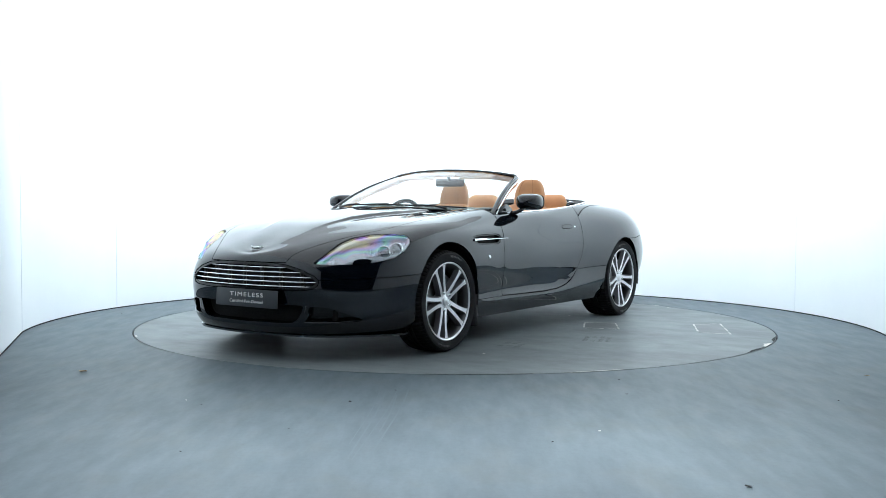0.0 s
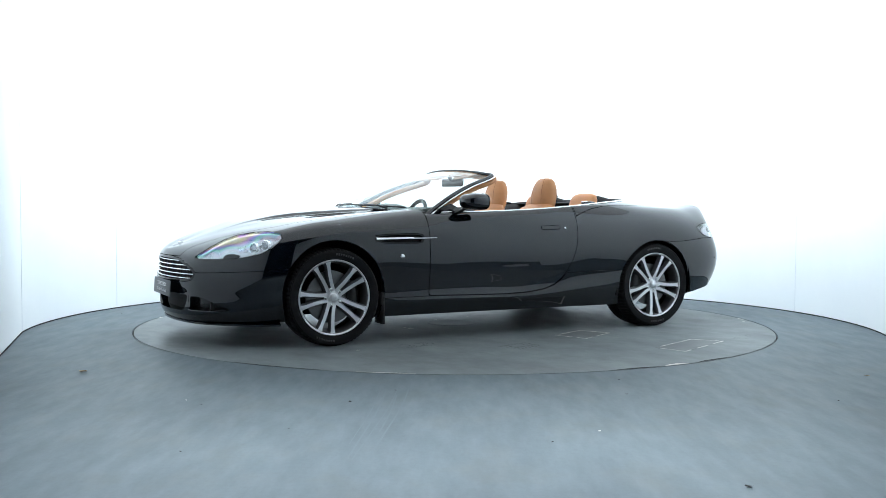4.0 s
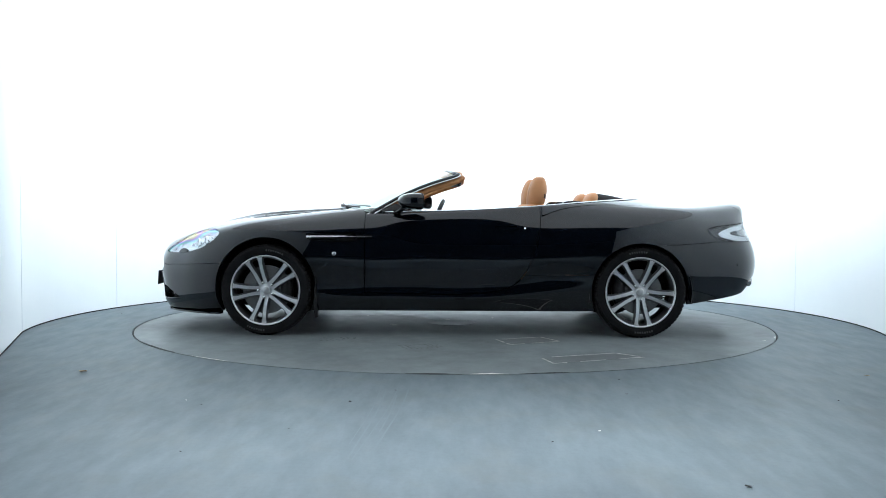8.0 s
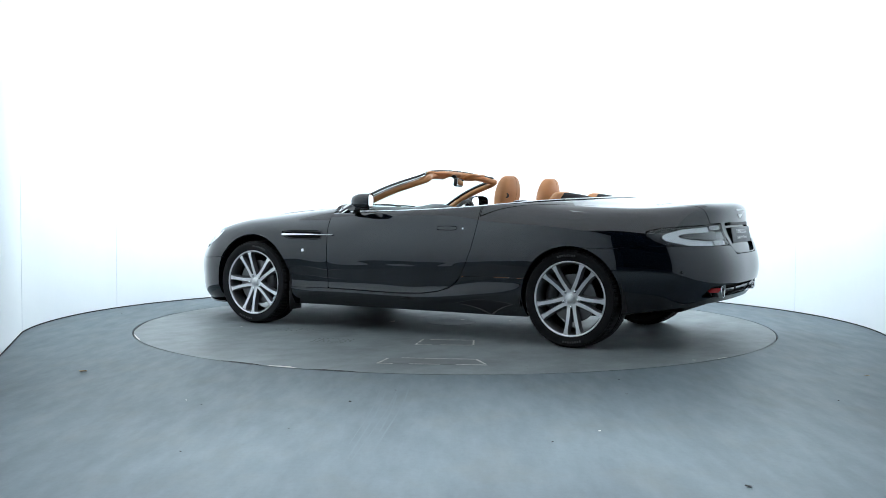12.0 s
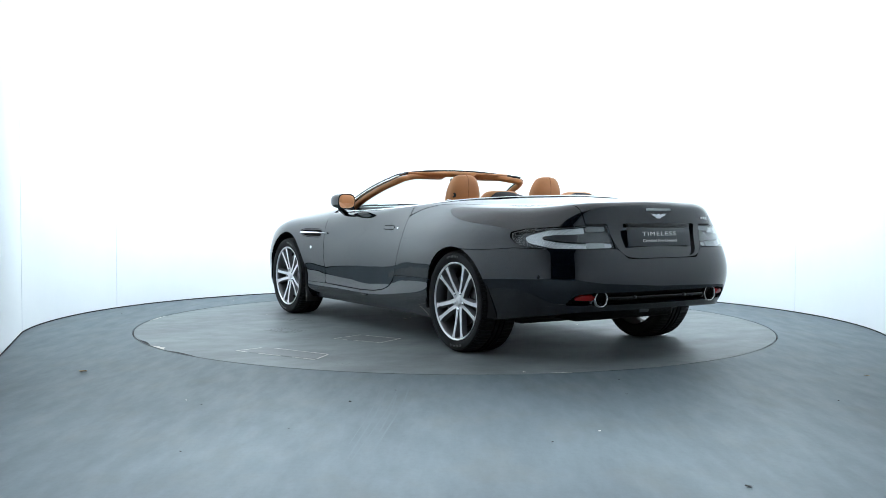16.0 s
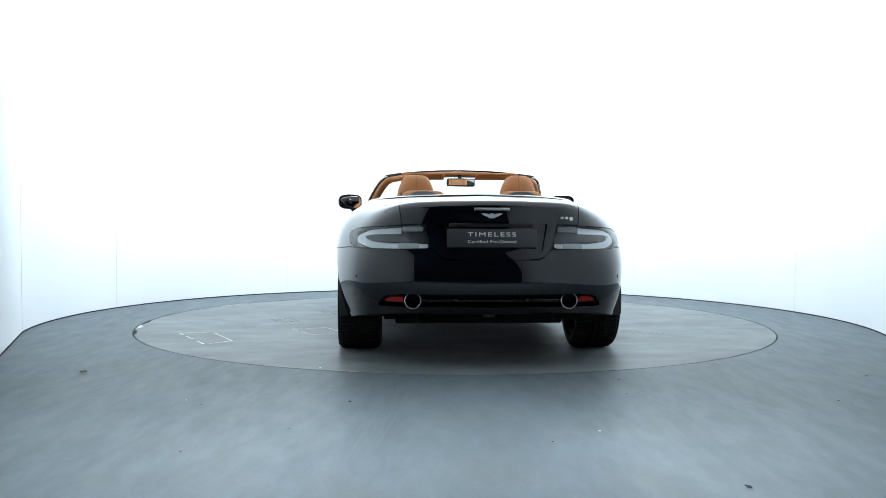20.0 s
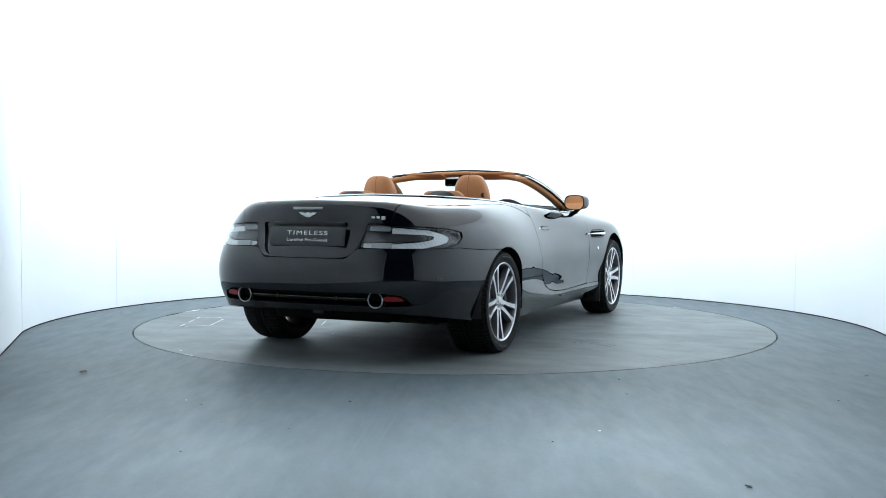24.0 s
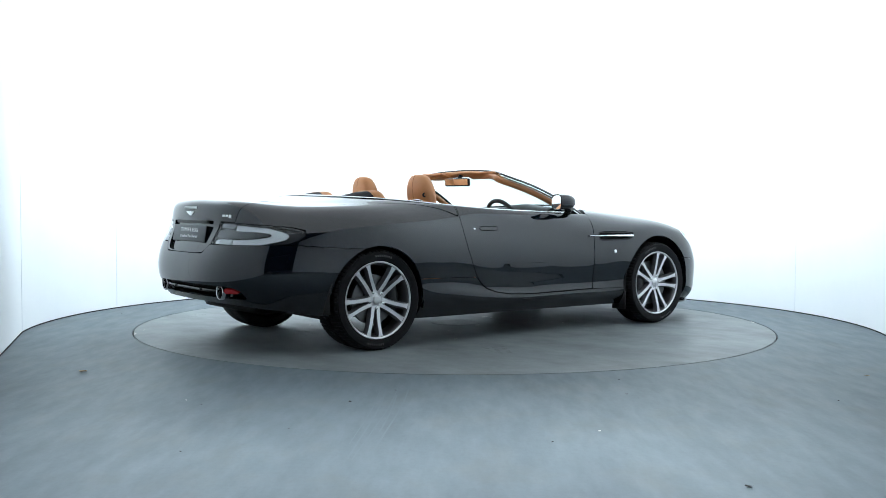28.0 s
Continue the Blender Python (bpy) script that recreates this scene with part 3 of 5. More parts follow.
_deck = np.stack([_edge + (_rim - _edge) * k + np.array([0, 0, 1.0]) * np.array(CROWN)[:, None] * (1 if k < 1 else 0) for k in (1 / 3, 2 / 3, 1.0)], 1)
DECK_X, DECK_K = mirrored_ends(_deck, KNOT[8:], False, True)


def section(rows, vk, v):
    """Points at v on smooth curves, one through each of the given sections, spaced by their own lengths."""
    q, n, _ = rows.shape
    h = np.linalg.norm(np.diff(rows, axis=1), axis=2) + 1e-4
    i = np.clip(np.searchsorted(vk, v, side="right") - 1, 0, len(vk) - 2)
    frac = (v - vk[i]) / (vk[i + 1] - vk[i])
    a = np.zeros((q, n, n))
    rhs = np.zeros((q, n, 3))
    a[:, 0, 0] = a[:, -1, -1] = 1
    for k in range(1, n - 1):
        a[:, k, k - 1], a[:, k, k], a[:, k, k + 1] = h[:, k - 1], 2 * (h[:, k - 1] + h[:, k]), h[:, k]
        rhs[:, k] = 6 * ((rows[:, k + 1] - rows[:, k]) / h[:, k, None] - (rows[:, k] - rows[:, k - 1]) / h[:, k - 1, None])
    second = np.linalg.solve(a, rhs)
    at = np.arange(q)
    w = frac[:, None]
    u = 1 - w
    hh = h[at, i][:, None] ** 2 / 6
    return u * rows[at, i] + w * rows[at, i + 1] + hh * ((u ** 3 - u) * second[at, i] + (w ** 3 - w) * second[at, i + 1])


def plateau(p, v):
    """Raises the hood's centre by a crisp step that spreads from the badge to the cowl."""
    x, y = p[:, 0], np.abs(p[:, 1])
    edge = np.interp(x, (.90, 1.10, 1.40, 1.70, 1.95, 2.05), (.415, .385, .330, .265, .215, .195))
    rise = .015 * np.clip((2.00 - x) / .45, 0, 1) ** 1.5 * (1 - .45 * np.clip((1.25 - x) / .4, 0, 1))
    k = np.clip((edge + .020 - y) / .040, 0, 1)
    out = p.copy()
    out[:, 2] += np.where(v > .72, rise * (k * k * (3 - 2 * k) - .25 * np.exp(-((y - edge - .045) / .035) ** 2)), 0.0)
    return out


def tuck(p):
    """The doors' lower half leans in evenly down to a narrow flute above the sill."""
    x, z = p[:, 0], p[:, 2]
    at = LOOP[11:6:-1]
    y0, z0, y1, z1 = (np.interp(x, at[:, 3, 0], at[:, r, c]) for r, c in ((2, 1), (2, 2), (3, 1), (3, 2)))
    u = np.clip((z - z0) / (z1 - z0), 0, 1)
    y = y0 + (y1 - y0) * u * u * (3 - 2 * u) + (u ** 3 - u ** 2) * .085 * (z1 - z0) - .20 * .014 * (1 - np.exp(-np.maximum(z - z0, 0) / .014)) * (1 - u) ** 2
    k, r = np.clip((1.02 - x) / .35, 0, 1), np.clip((x + .92) / .60, 0, 1)
    out = p.copy()
    a, b = np.clip(u / .14, 0, 1), np.clip((1 - u) / .20, 0, 1)
    k = k * k * (3 - 2 * k) * r * r * (3 - 2 * r) * a * a * (3 - 2 * a) * b * b * (3 - 2 * b)
    out[:, 1] = np.where(p[:, 1] > .5, p[:, 1] + k * (y - p[:, 1]), p[:, 1])
    return out


def body(s, v, front):
    """Points of the body's left half at (s, v)."""
    base = np.einsum("qi,ijk->qjk", weights(KNOT_X, s), LOOP_X)
    if front:
        rows = np.concatenate([base, np.einsum("qi,ijk->qjk", weights(HOOD_K, s), HOOD_X)], 1)
        rows = np.concatenate([rows, rows[:, 8:5:-1] * np.array([1, -1, 1.0])], 1)
        vk = np.concatenate([V_FRONT, 2 * V_FRONT[-1] - V_FRONT[8:5:-1]])
        return tuck(plateau(section(rows, vk, v), v))
    else:
        rows = np.concatenate([base, np.einsum("qi,ijk->qjk", weights(DECK_K, s), DECK_X)], 1)
        vk = V_REAR
    return tuck(section(rows, vk, v))


def body_normal(s, v, front):
    e = 1e-3
    vmax = V_FRONT[-1] + .05 if front else V_REAR[-1]
    a = body(s + e, v, front) - body(s - e, v, front)
    b = body(s, np.minimum(v + e, vmax), front) - body(s, np.maximum(v - e, 0), front)
    n = np.cross(a, b)
    n /= np.maximum(np.linalg.norm(n, axis=1), 1e-9)[:, None]
    return n


_grids = {}


def body_grid(front, s0, s1, v0, v1, ds=0.014, dv=0.016):
    key = (front, s0, s1, v0, v1)
    if key not in _grids:
        ns, nv = max(2, round((s1 - s0) / ds)), max(2, round((v1 - v0) / dv))
        s, v = np.meshgrid(np.linspace(s0, s1, ns + 1), np.linspace(v0, v1, nv + 1), indexing="ij")
        s, v = s.ravel(), v.ravel()
        _grids[key] = s, v, body(s, v, front), ns, nv
    return _grids[key]


def cut_panel(front, rng, fields):
    """The part of the surface where every field of (x, y, z) is negative: polygons in (s, v)."""
    s, v, co, ns, nv = body_grid(front, *rng)
    x, y, z = co.T
    f = np.stack([fn(x, y, z) for fn in fields], 1) if fields else np.full((len(s), 1), -1.0)
    data = np.concatenate([s[:, None], v[:, None], f], 1)
    idx = np.arange((ns + 1) * (nv + 1)).reshape(ns + 1, nv + 1)
    quads = np.stack([idx[:-1, :-1], idx[:-1, 1:], idx[1:, 1:], idx[1:, :-1]], -1).reshape(-1, 4)
    fq = f[quads]
    keep = ~(fq > 0).all(1).any(1)
    whole = (fq <= 0).all(2).all(1)
    polys = []
    for q, w in zip(quads[keep], whole[keep]):
        poly = [data[k] for k in q]
        if not w:
            for c in range(2, data.shape[1]):
                out = []
                for i, a in enumerate(poly):
                    b = poly[(i + 1) % len(poly)]
                    if a[c] <= 0:
                        out.append(a)
                    if (a[c] <= 0) != (b[c] <= 0):
                        t = a[c] / (a[c] - b[c])
                        out.append(a + (b - a) * t)
                poly = out
                if len(poly) < 3:
                    break
            if len(poly) < 3:
                continue
        polys.append([(round(float(p[0]), 5), round(float(p[1]), 5)) for p in poly])
    return polys


def panel(name, pieces, material, parent, sides=(1, -1), inset=0.0, skirt=0.018, label="", lip_material=None):
    """Pieces: (front, range, fields). A sheet on the body with its edges turned inwards; inset sinks it."""
    verts, norms, faces, mats = [], [], [], []
    for front, rng, fields in pieces:
        polys = cut_panel(front, rng, fields)
        keys = {}
        for p in polys:
            for k in p:
                keys.setdefault(k, len(keys))
        if not keys:
            continue
        sv = np.array(list(keys))
        co, no = body(sv[:, 0], sv[:, 1], front), body_normal(sv[:, 0], sv[:, 1], front)
        co = co - no * inset
        loops = []
        for p in polys:
            q = []
            for k in p:
                i = keys[k]
                if not q or (q[-1] != i and q[0] != i):
                    q.append(i)
            if len(q) > 2:
                loops.append(q)
        count = {}
        for q in loops:
            for a, b in zip(q, q[1:] + q[:1]):
                count[(a, b)] = count.get((a, b), 0) + 1
        edge = [(a, b) for (a, b) in count if (b, a) not in count]
        for side in sides:
            sg = np.array([1, side, 1.0])
            o = len(verts)
            verts += list(co * sg)
            norms += list(no * sg)
            for q in loops:
                faces.append([o + i for i in (q if side < 0 else q[::-1])])
                mats.append(0)
            if skirt:
                for a, b in edge:
                    if abs(co[a][1]) < 1e-3 and abs(co[b][1]) < 1e-3:
                        continue
                    d = np.cross(no[a], co[b] - co[a])
                    d = d / max(np.linalg.norm(d), 1e-9)
                    k = len(verts)
                    for i in (a, b):
                        verts.append(co[i] * sg)
                        norms.append(d * sg)
                    for i in (b, a):
                        verts.append((co[i] - no[i] * skirt) * sg)
                        norms.append(d * sg)
                    faces.append([k, k + 1, k + 2, k + 3] if side > 0 else [k + 3, k + 2, k + 1, k])
                    mats.append(1 if lip_material else 0)
    me = bpy.data.meshes.new(name)
    me.from_pydata([tuple(map(float, q)) for q in verts], [], faces)
    me.materials.append(material)
    if lip_material:
        me.materials.append(lip_material)
    me.polygons.foreach_set("material_index", mats)
    me.shade_smooth()
    me.normals_split_custom_set_from_vertices([tuple(map(float, q)) for q in norms])
    ob = new(name, me)
    ob.parent = parent
    if label:
        ob["label"] = label
    return ob


def on_body(x, z, rear=False, row=(0.05, 0.66)):
    """The point of the body's left side at x and z, with its normal."""
    front = x > 0.645
    s = float(np.interp(-x, -LOOP[:, 3, 0], KNOT))
    vs = np.linspace(*row, 120)
    for _ in range(3):
        co = body(np.full(120, s), vs, front)
        k = int(np.abs(co[:, 2] - z).argmin())
        s = s - (x - co[k, 0])
    no = body_normal(np.array([s]), vs[k:k + 1], front)[0]
    return Vector(co[k]), Vector(no)


def on_rear(y, z):
    """The point of the tail at y and z, with its normal."""
    s, v, co, _, _ = body_grid(False, *REAR)
    d = np.hypot(co[:, 1] - abs(y), co[:, 2] - z) + np.where(co[:, 0] < -1.9, 0, 9)
    k = int(d.argmin())
    n = body_normal(s[k:k + 1], v[k:k + 1], False)[0]
    sg = 1 if y >= 0 else -1
    return Vector((co[k, 0], y, z)), Vector((n[0], n[1] * sg, n[2]))


# ---- panel lines ----
G = 0.0022
WHEEL_X = (1.37, -1.37)
AXLE_Z = 0.332


def arch(x, y, z):
    return np.maximum(.367 - np.hypot(x - WHEEL_X[0], z - AXLE_Z - .022), .357 - np.hypot(x - WHEEL_X[1], z - AXLE_Z - .002))


def outside(poly, plane="xz", gap=G):
    f = outline_distance(poly)
    return (lambda x, y, z: gap - f(x, z)) if plane == "xz" else (lambda x, y, z: gap - f(y, z))


def inside(poly, plane="xz", gap=G):
    f = outline_distance(poly)
    return (lambda x, y, z: f(x, z) + gap) if plane == "xz" else (lambda x, y, z: f(y, z) + gap)


DOOR = [(.6435, 1.2), (.6445, .87), (.6435, .50), (.6435, .318), (.30, .312), (0, .308), (-.20, .316), (-.33, .335), (-.43, .369), (-.485, .410), (-.53, .464), (-.575, .55),
        (-.613, .650), (-.632, .74), (-.642, .83), (-.642, .90), (-.636, 1.2)]
SILL = [(1.3, .05), (1.3, .308), (.64, .3145), (.30, .3085), (0, .3045), (-.20, .3125), (-.33, .3315), (-.433, .3655), (-.488, .4065), (-.527, .450), (-.70, .455), (-1.3, .462), (-1.3, .05)]
LAMP = [(2.214, .598), (2.160, .594), (2.06, .598), (1.96, .610), (1.87, .634), (1.80, .668), (1.748, .71), (1.722, .742), (1.726, .764), (1.77, .776), (1.85, .770), (1.94, .750),
        (2.03, .715), (2.11, .671), (2.175, .628)]
TAIL = [(.362, .704), (.55, .699), (.70, .699), (.785, .702), (.820, .711), (.836, .730), (.840, .766), (.828, .795), (.785, .815), (.70, .827), (.60, .834), (.50, .839), (.388, .842)]
LID = [(-.1, 1.3), (.545, 1.3), (.540, .95), (.526, .8425), (.50, .8435), (.391, .8460), (.372, .76), (.352, .703), (.322, .668), (.285, .646), (.20, .640), (-.1, .638)]
RECESS = [(-.1, .852), (.335, .850), (.300, .70), (.282, .672), (.255, .655), (.20, .650), (-.1, .648)]
TONNEAU = [(-.652, .838), (-.80, .806), (-1.0, .772), (-1.3, .742), (-1.50, .700), (-1.62, .630), (-1.72, .520), (-1.78, .350), (-1.80, 0), (-1.80, -.1), (-.652, -.1)]
HANDLE = [(-.318, .782), (-.312, .793), (-.318, .805), (-.40, .808), (-.475, .806), (-.482, .794), (-.476, .783), (-.40, .780)]
WASHER = [(2.070, .594), (2.060, .612), (2.035, .625), (1.995, .626), (1.965, .614), (1.960, .604), (2.01, .598)]
GRILLE = [(-.1, .603), (.20, .602), (.33, .590), (.44, .560), (.515, .525), (.545, .500), (.540, .470), (.515, .448), (.46, .438), (.30, .432), (-.1, .430)]
INTAKE = [(-.1, .345), (.30, .345), (.445, .343), (.430, .300), (.405, .262), (.375, .240), (.30, .234), (-.1, .232)]
DUCT = [(.480, .335), (.545, .338), (.600, .328), (.665, .298), (.725, .266), (.745, .252), (.60, .243), (.450, .240), (.475, .275)]
BAND = [(-.1, .437), (.52, .437), (.615, .425), (.645, .405), (.665, .362), (-.1, .362)]
VENT = [(1.072, .716), (1.062, .724), (1.075, .748), (.98, .757), (.75, .760), (.70, .752), (.690, .738), (.70, .70), (.74, .690), (.95, .692), (1.01, .696)]


def nose_seam(x, y, z):
    return z - (.500 + .03 * np.clip((2.2 - x) / .5, 0, 1))


def tail_seam(x, y, z):
    k = np.clip((np.abs(y) - .285) / (.352 - .285), 0, 1)
    rear = .640 + (.700 - .640) * k
    side = .679 + (.700 - .679) * np.clip((-1.64 - x) / .3, 0, 1)
    return z - np.where(x < -1.9, rear, side)


def above(fn):
    return lambda x, y, z: G - fn(x, y, z)


def below(fn):
    return lambda x, y, z: G + fn(x, y, z)


def ahead(x0):
    return lambda x, y, z: x0 + G - x


def behind(x0):
    return lambda x, y, z: x - x0 + G


HOOD_LINE = [(2.34, -.1), (2.34, .30), (2.228, .340), (2.13, .405), (2.0, .50), (1.85, .605), (1.7, .675), (1.5, .715), (1.2, .728), (.9, .728), (.70, .722), (.55, .72), (.55, -.1)]
_hood = outline_distance(HOOD_LINE)


def in_hood(x, y, z):
    return np.maximum(_hood(x, y), .603 - z) + G


def out_hood(x, y, z):
    return G - np.maximum(_hood(x, y), .603 - z)


FRONT, REAR = (0.0, float(S_DOOR), 0.0, 1.46), (float(S_DOOR), float(S_END), 0.0, 1.26)


def on_plan(poly, gap=G, hole=False):
    f = outline_distance(poly)
    return (lambda x, y, z: gap - f(x, y)) if hole else (lambda x, y, z: f(x, y) + gap)


def both(*fns):
    """Negative where every one is negative."""
    return lambda x, y, z: np.maximum.reduce([fn(x, y, z) for fn in fns])


def outside_both(*fns):
    return lambda x, y, z: G - np.maximum.reduce([fn(x, y, z) for fn in fns])


def build_body(car):
    lamp_out, grille_out = outside(LAMP), outside(GRILLE, "yz")
    panel("front_bumper", [(True, FRONT, [below(nose_seam), arch, ahead(1.40), grille_out, outside(INTAKE, "yz"), outside(DUCT, "yz")])], M_PAINT, car, skirt=.065)
    panel("hood", [(True, FRONT, [in_hood])], M_PAINT, car)
    on_top = lambda x, y, z: .86 - z
    lid_front = lambda x, y, z: x + 1.802
    for side in (1, -1):
        panel("front_fender", [(True, FRONT, [above(nose_seam), arch, ahead(1.40 - G), out_hood, grille_out, lamp_out]),
                               (True, FRONT, [arch, behind(1.40 + G), out_hood, outside(SILL), ahead(.645), outside(VENT)])], M_PAINT, car, sides=(side,))
        door = panel("door", [(False, REAR, [inside(DOOR), outside(HANDLE, gap=.003)])], M_PAINT, car, sides=(side,))
        panel("door_handle", [(False, REAR, [inside(HANDLE, gap=.001)])], M_PAINT, door, sides=(side,), inset=-.002)
        panel("handle_pocket", [(False, REAR, [inside(HANDLE, gap=-.012)])], M_GAP, door, sides=(side,), inset=.012, skirt=0)
        panel("sill", [(True, FRONT, [inside(SILL), arch]), (False, REAR, [inside(SILL), arch])], M_PAINT, car, sides=(side,))
    tail_out = outside(TAIL, "yz")
    lid_in, ton_in = inside(LID, "yz", 0.0), on_plan(TONNEAU, 0.0)
    lamp_hole = lambda x, y, z: np.where(x < -1.85, tail_out(x, y, z), -1.0)
    no_ton = outside_both(ton_in, on_top)
    panel("rear_wing", [(False, REAR, [outside(DOOR), outside(SILL), arch, behind(-.44), lambda x, y, z: -1.40 - x, no_ton]),
                        (False, REAR, [arch, above(tail_seam), lambda x, y, z: x + 1.40, lamp_hole, outside_both(lid_in, lid_front), no_ton])], M_PAINT, car)
    panel("roof_cover", [(False, REAR, [lambda x, y, z: both(ton_in, on_top)(x, y, z) + G])], M_PAINT, car, label="painted cover over the folded roof")
    lid = panel("boot_lid", [(False, REAR, [lambda x, y, z: both(lid_in, lid_front)(x, y, z) + G, outside(RECESS, "yz", 0.0)])], M_PAINT, car, skirt=.027)
    panel("rear_bumper", [(False, REAR, [below(tail_seam), arch, behind(-1.40), lambda x, y, z: np.where(x < -1.9, outside(BAND, "yz")(x, y, z), -1.0)])], M_PAINT, car)
    return lid


# ---- wheels ----
def build_wheel(front, phase):
    """A wheel about its own hub; y points outwards."""
    wheel = new("wheel")
    half, rad = (0.1175, .3355) if front else (0.1375, .3375)
    # tyre with cut shoulder blocks and grooves round the tread
    bm = bmesh.new()
    prof = [(.243, -half + .02, 0), (.262, -half, 0), (.295, -half - .005, 0), (rad - .018, -half + .006, .8), (rad - .006, -half + .018, 1), (rad - .002, -half + .045, 1), (rad - .002, -.040, 0), (rad - .010, -.038, 0),
            (rad - .010, -.032, 0), (rad, -.030, 0), (rad, -.006, 0), (rad - .010, -.004, 0), (rad - .010, .004, 0), (rad, .006, 0), (rad, .030, 0), (rad - .010, .032, 0), (rad - .010, .038, 0),
            (rad - .002, .040, 0), (rad - .002, half - .045, 1), (rad - .006, half - .018, 1), (rad - .018, half - .006, .8), (.318, half + .001, 0), (.312, half + .006, 0), (.295, half + .006, 0), (.278, half + .004, 0), (.272, half + .0015, 0), (.262, half, 0), (.2555, half - .006, 0), (.243, half - .02, 0)]
    n = 288
    rings = []
    for i in range(n):
        a = 2 * math.pi * i / n
        cut = .007 if i % 4 == 0 else 0.0
        rings.append([bm.verts.new(((r - cut * g) * math.cos(a), h, (r - cut * g) * math.sin(a))) for r, h, g in prof])
    for i in range(n):
        p, q = rings[i], rings[(i + 1) % n]
        for j in range(len(prof) - 1):
            bm.faces.new((p[j], p[j + 1], q[j + 1], q[j]))
    sharp(part("tyre", bm, M_RUBBER, wheel, "black low-profile tyre"), 30)
    # unreadable maker's marking on the sidewall, as raised bars
    for c in (90, 270):
        bm = bmesh.new()
        for k in range(8):
            a = math.radians(c + (k - 3.5) * 3.4)
            r = .293
            box(bm, .0105, .002, .014, Matrix.Translation((r * math.cos(a), half + .0068, r * math.sin(a))) @ Matrix.Rotation(math.pi / 2 - a, 4, "Y"), bevel=.0008, seg=1)
        part("sidewall_marking", bm, M_LABEL, wheel)
    bm = bmesh.new()
    lathe(bm, [(.2565, half - .016), (.2575, half - .004), (.2560, half - .001), (.2525, half - .0005), (.2495, half - .003), (.2450, half - .008)], 128)
    part("rim_lip", bm, M_ALLOY, wheel)
    bm = bmesh.new()
    lathe(bm, [(.2450, half - .008), (.2380, half - .018), (.2330, half - .045), (.2300, half - .11)], 128)
    part("rim", bm, M_BARREL, wheel)
    bm = bmesh.new()
    lathe(bm, [(.2300, half - .11), (.2330, -half + .02), (.2400, -half + .01)], 96)
    part("rim_back", bm, M_TRIM, wheel)
    # five pairs of spokes
    face, flank = half - .010, .034
    for k in range(5):
        for hand in (1, -1):
            bm = bmesh.new()
            rows = []
            for i in range(11):
                t = i / 10
                r = .040 + (.2465 - .040) * t
                mid = hand * (.0195 + (.052 - .0195) * t ** 1.7)
                w = .0112 + .004 * (1 - t) ** 2 + .0035 * t + .012 * max(0, (t - .80) / .20) ** 2
                y = face - .022 * (1 - t) ** 1.5 - .003 * math.sin(math.pi * t)
                rows.append([(mid - w - .009, y - flank, r), (mid - w, y - .004, r), (mid - w + .002, y, r), (mid + w - .002, y, r), (mid + w, y - .004, r), (mid + w + .009, y - flank, r)])
            vs = grid(bm, rows)
            for f in bm.faces:
                f.material_index = 1
            bm.faces.ensure_lookup_table()
            for i, f in enumerate(bm.faces):
                if i % 5 == 2:
                    f.material_index = 0
            bm.faces.new(vs[0])
            bm.faces.new(vs[-1][::-1])
            ob = sharp(part("spoke", bm, [M_ALLOY, M_ALLOYDARK], wheel, "diamond-turned spoke with graphite flanks"), 28)
            ob.matrix_basis = Matrix.Rotation(math.radians(phase + 72 * k), 4, "Y")
    bm = bmesh.new()
    lathe(bm, [(0, face - .018), (.026, face - .019), (.034, face - .022), (.046, face - .024), (.062, face - .029), (.066, face - .036), (.066, face - .07), (0, face - .07)], 60)
    sharp(part("hub", bm, M_ALLOY, wheel))
    bm = bmesh.new()
    lathe(bm, [(0, face - .0095), (.020, face - .011), (.0285, face - .014), (.0305, face - .020)], 40)
    part("centre_cap", bm, M_ALLOY, wheel, "domed silver centre cap")
    for k in range(5):
        bm = bmesh.new()
        a = math.radians(phase + 72 * k)
        m = Matrix.Translation((.057 * math.sin(a), face - .013, .057 * math.cos(a)))
        lathe(bm, [(0, .004), (.006, .0035), (.0105, .001), (.0120, -.006), (.0120, -.014)], 12, m)
        part("wheel_nut", bm, M_CHROME, wheel)
    bm = bmesh.new()
    rd = .178 if front else .165
    rings = lathe(bm, [(.075, -.004), (.085, .014), (.095, .014), (rd, .014), (rd, -.014), (.095, -.014)], 80, pose(0, half - .085, 0))
    sharp(part("brake_disc", bm, M_DISC, wheel, "drilled steel brake disc"))
    return wheel


def build_caliper(front, half):
    bm = bmesh.new()
    rows = []
    for i in range(13):
        a = math.radians(-32 + 64 * i / 12)
        c, s = math.cos(a), math.sin(a)
        k = .006 * math.cos(math.pi * (i / 12 - .5))
        rows.append([(r * c, y, r * s) for r, y in ((.108, .030 + k), (.165, .036 + k), (.196, .022), (.200, -.03), (.108, -.03))])
    vs = grid(bm, rows, closed=True)
    bm.faces.new(vs[0][::-1])
    bm.faces.new(vs[-1])
    return bm


M_LABEL = mat("raised_rubber_marking", (0.05, 0.05, 0.052), 0.5)
PHASES = {(1.37, 1): -14.0, (-1.37, 1): 4.6, (-1.37, -1): -6.0, (1.37, -1): 20.0}


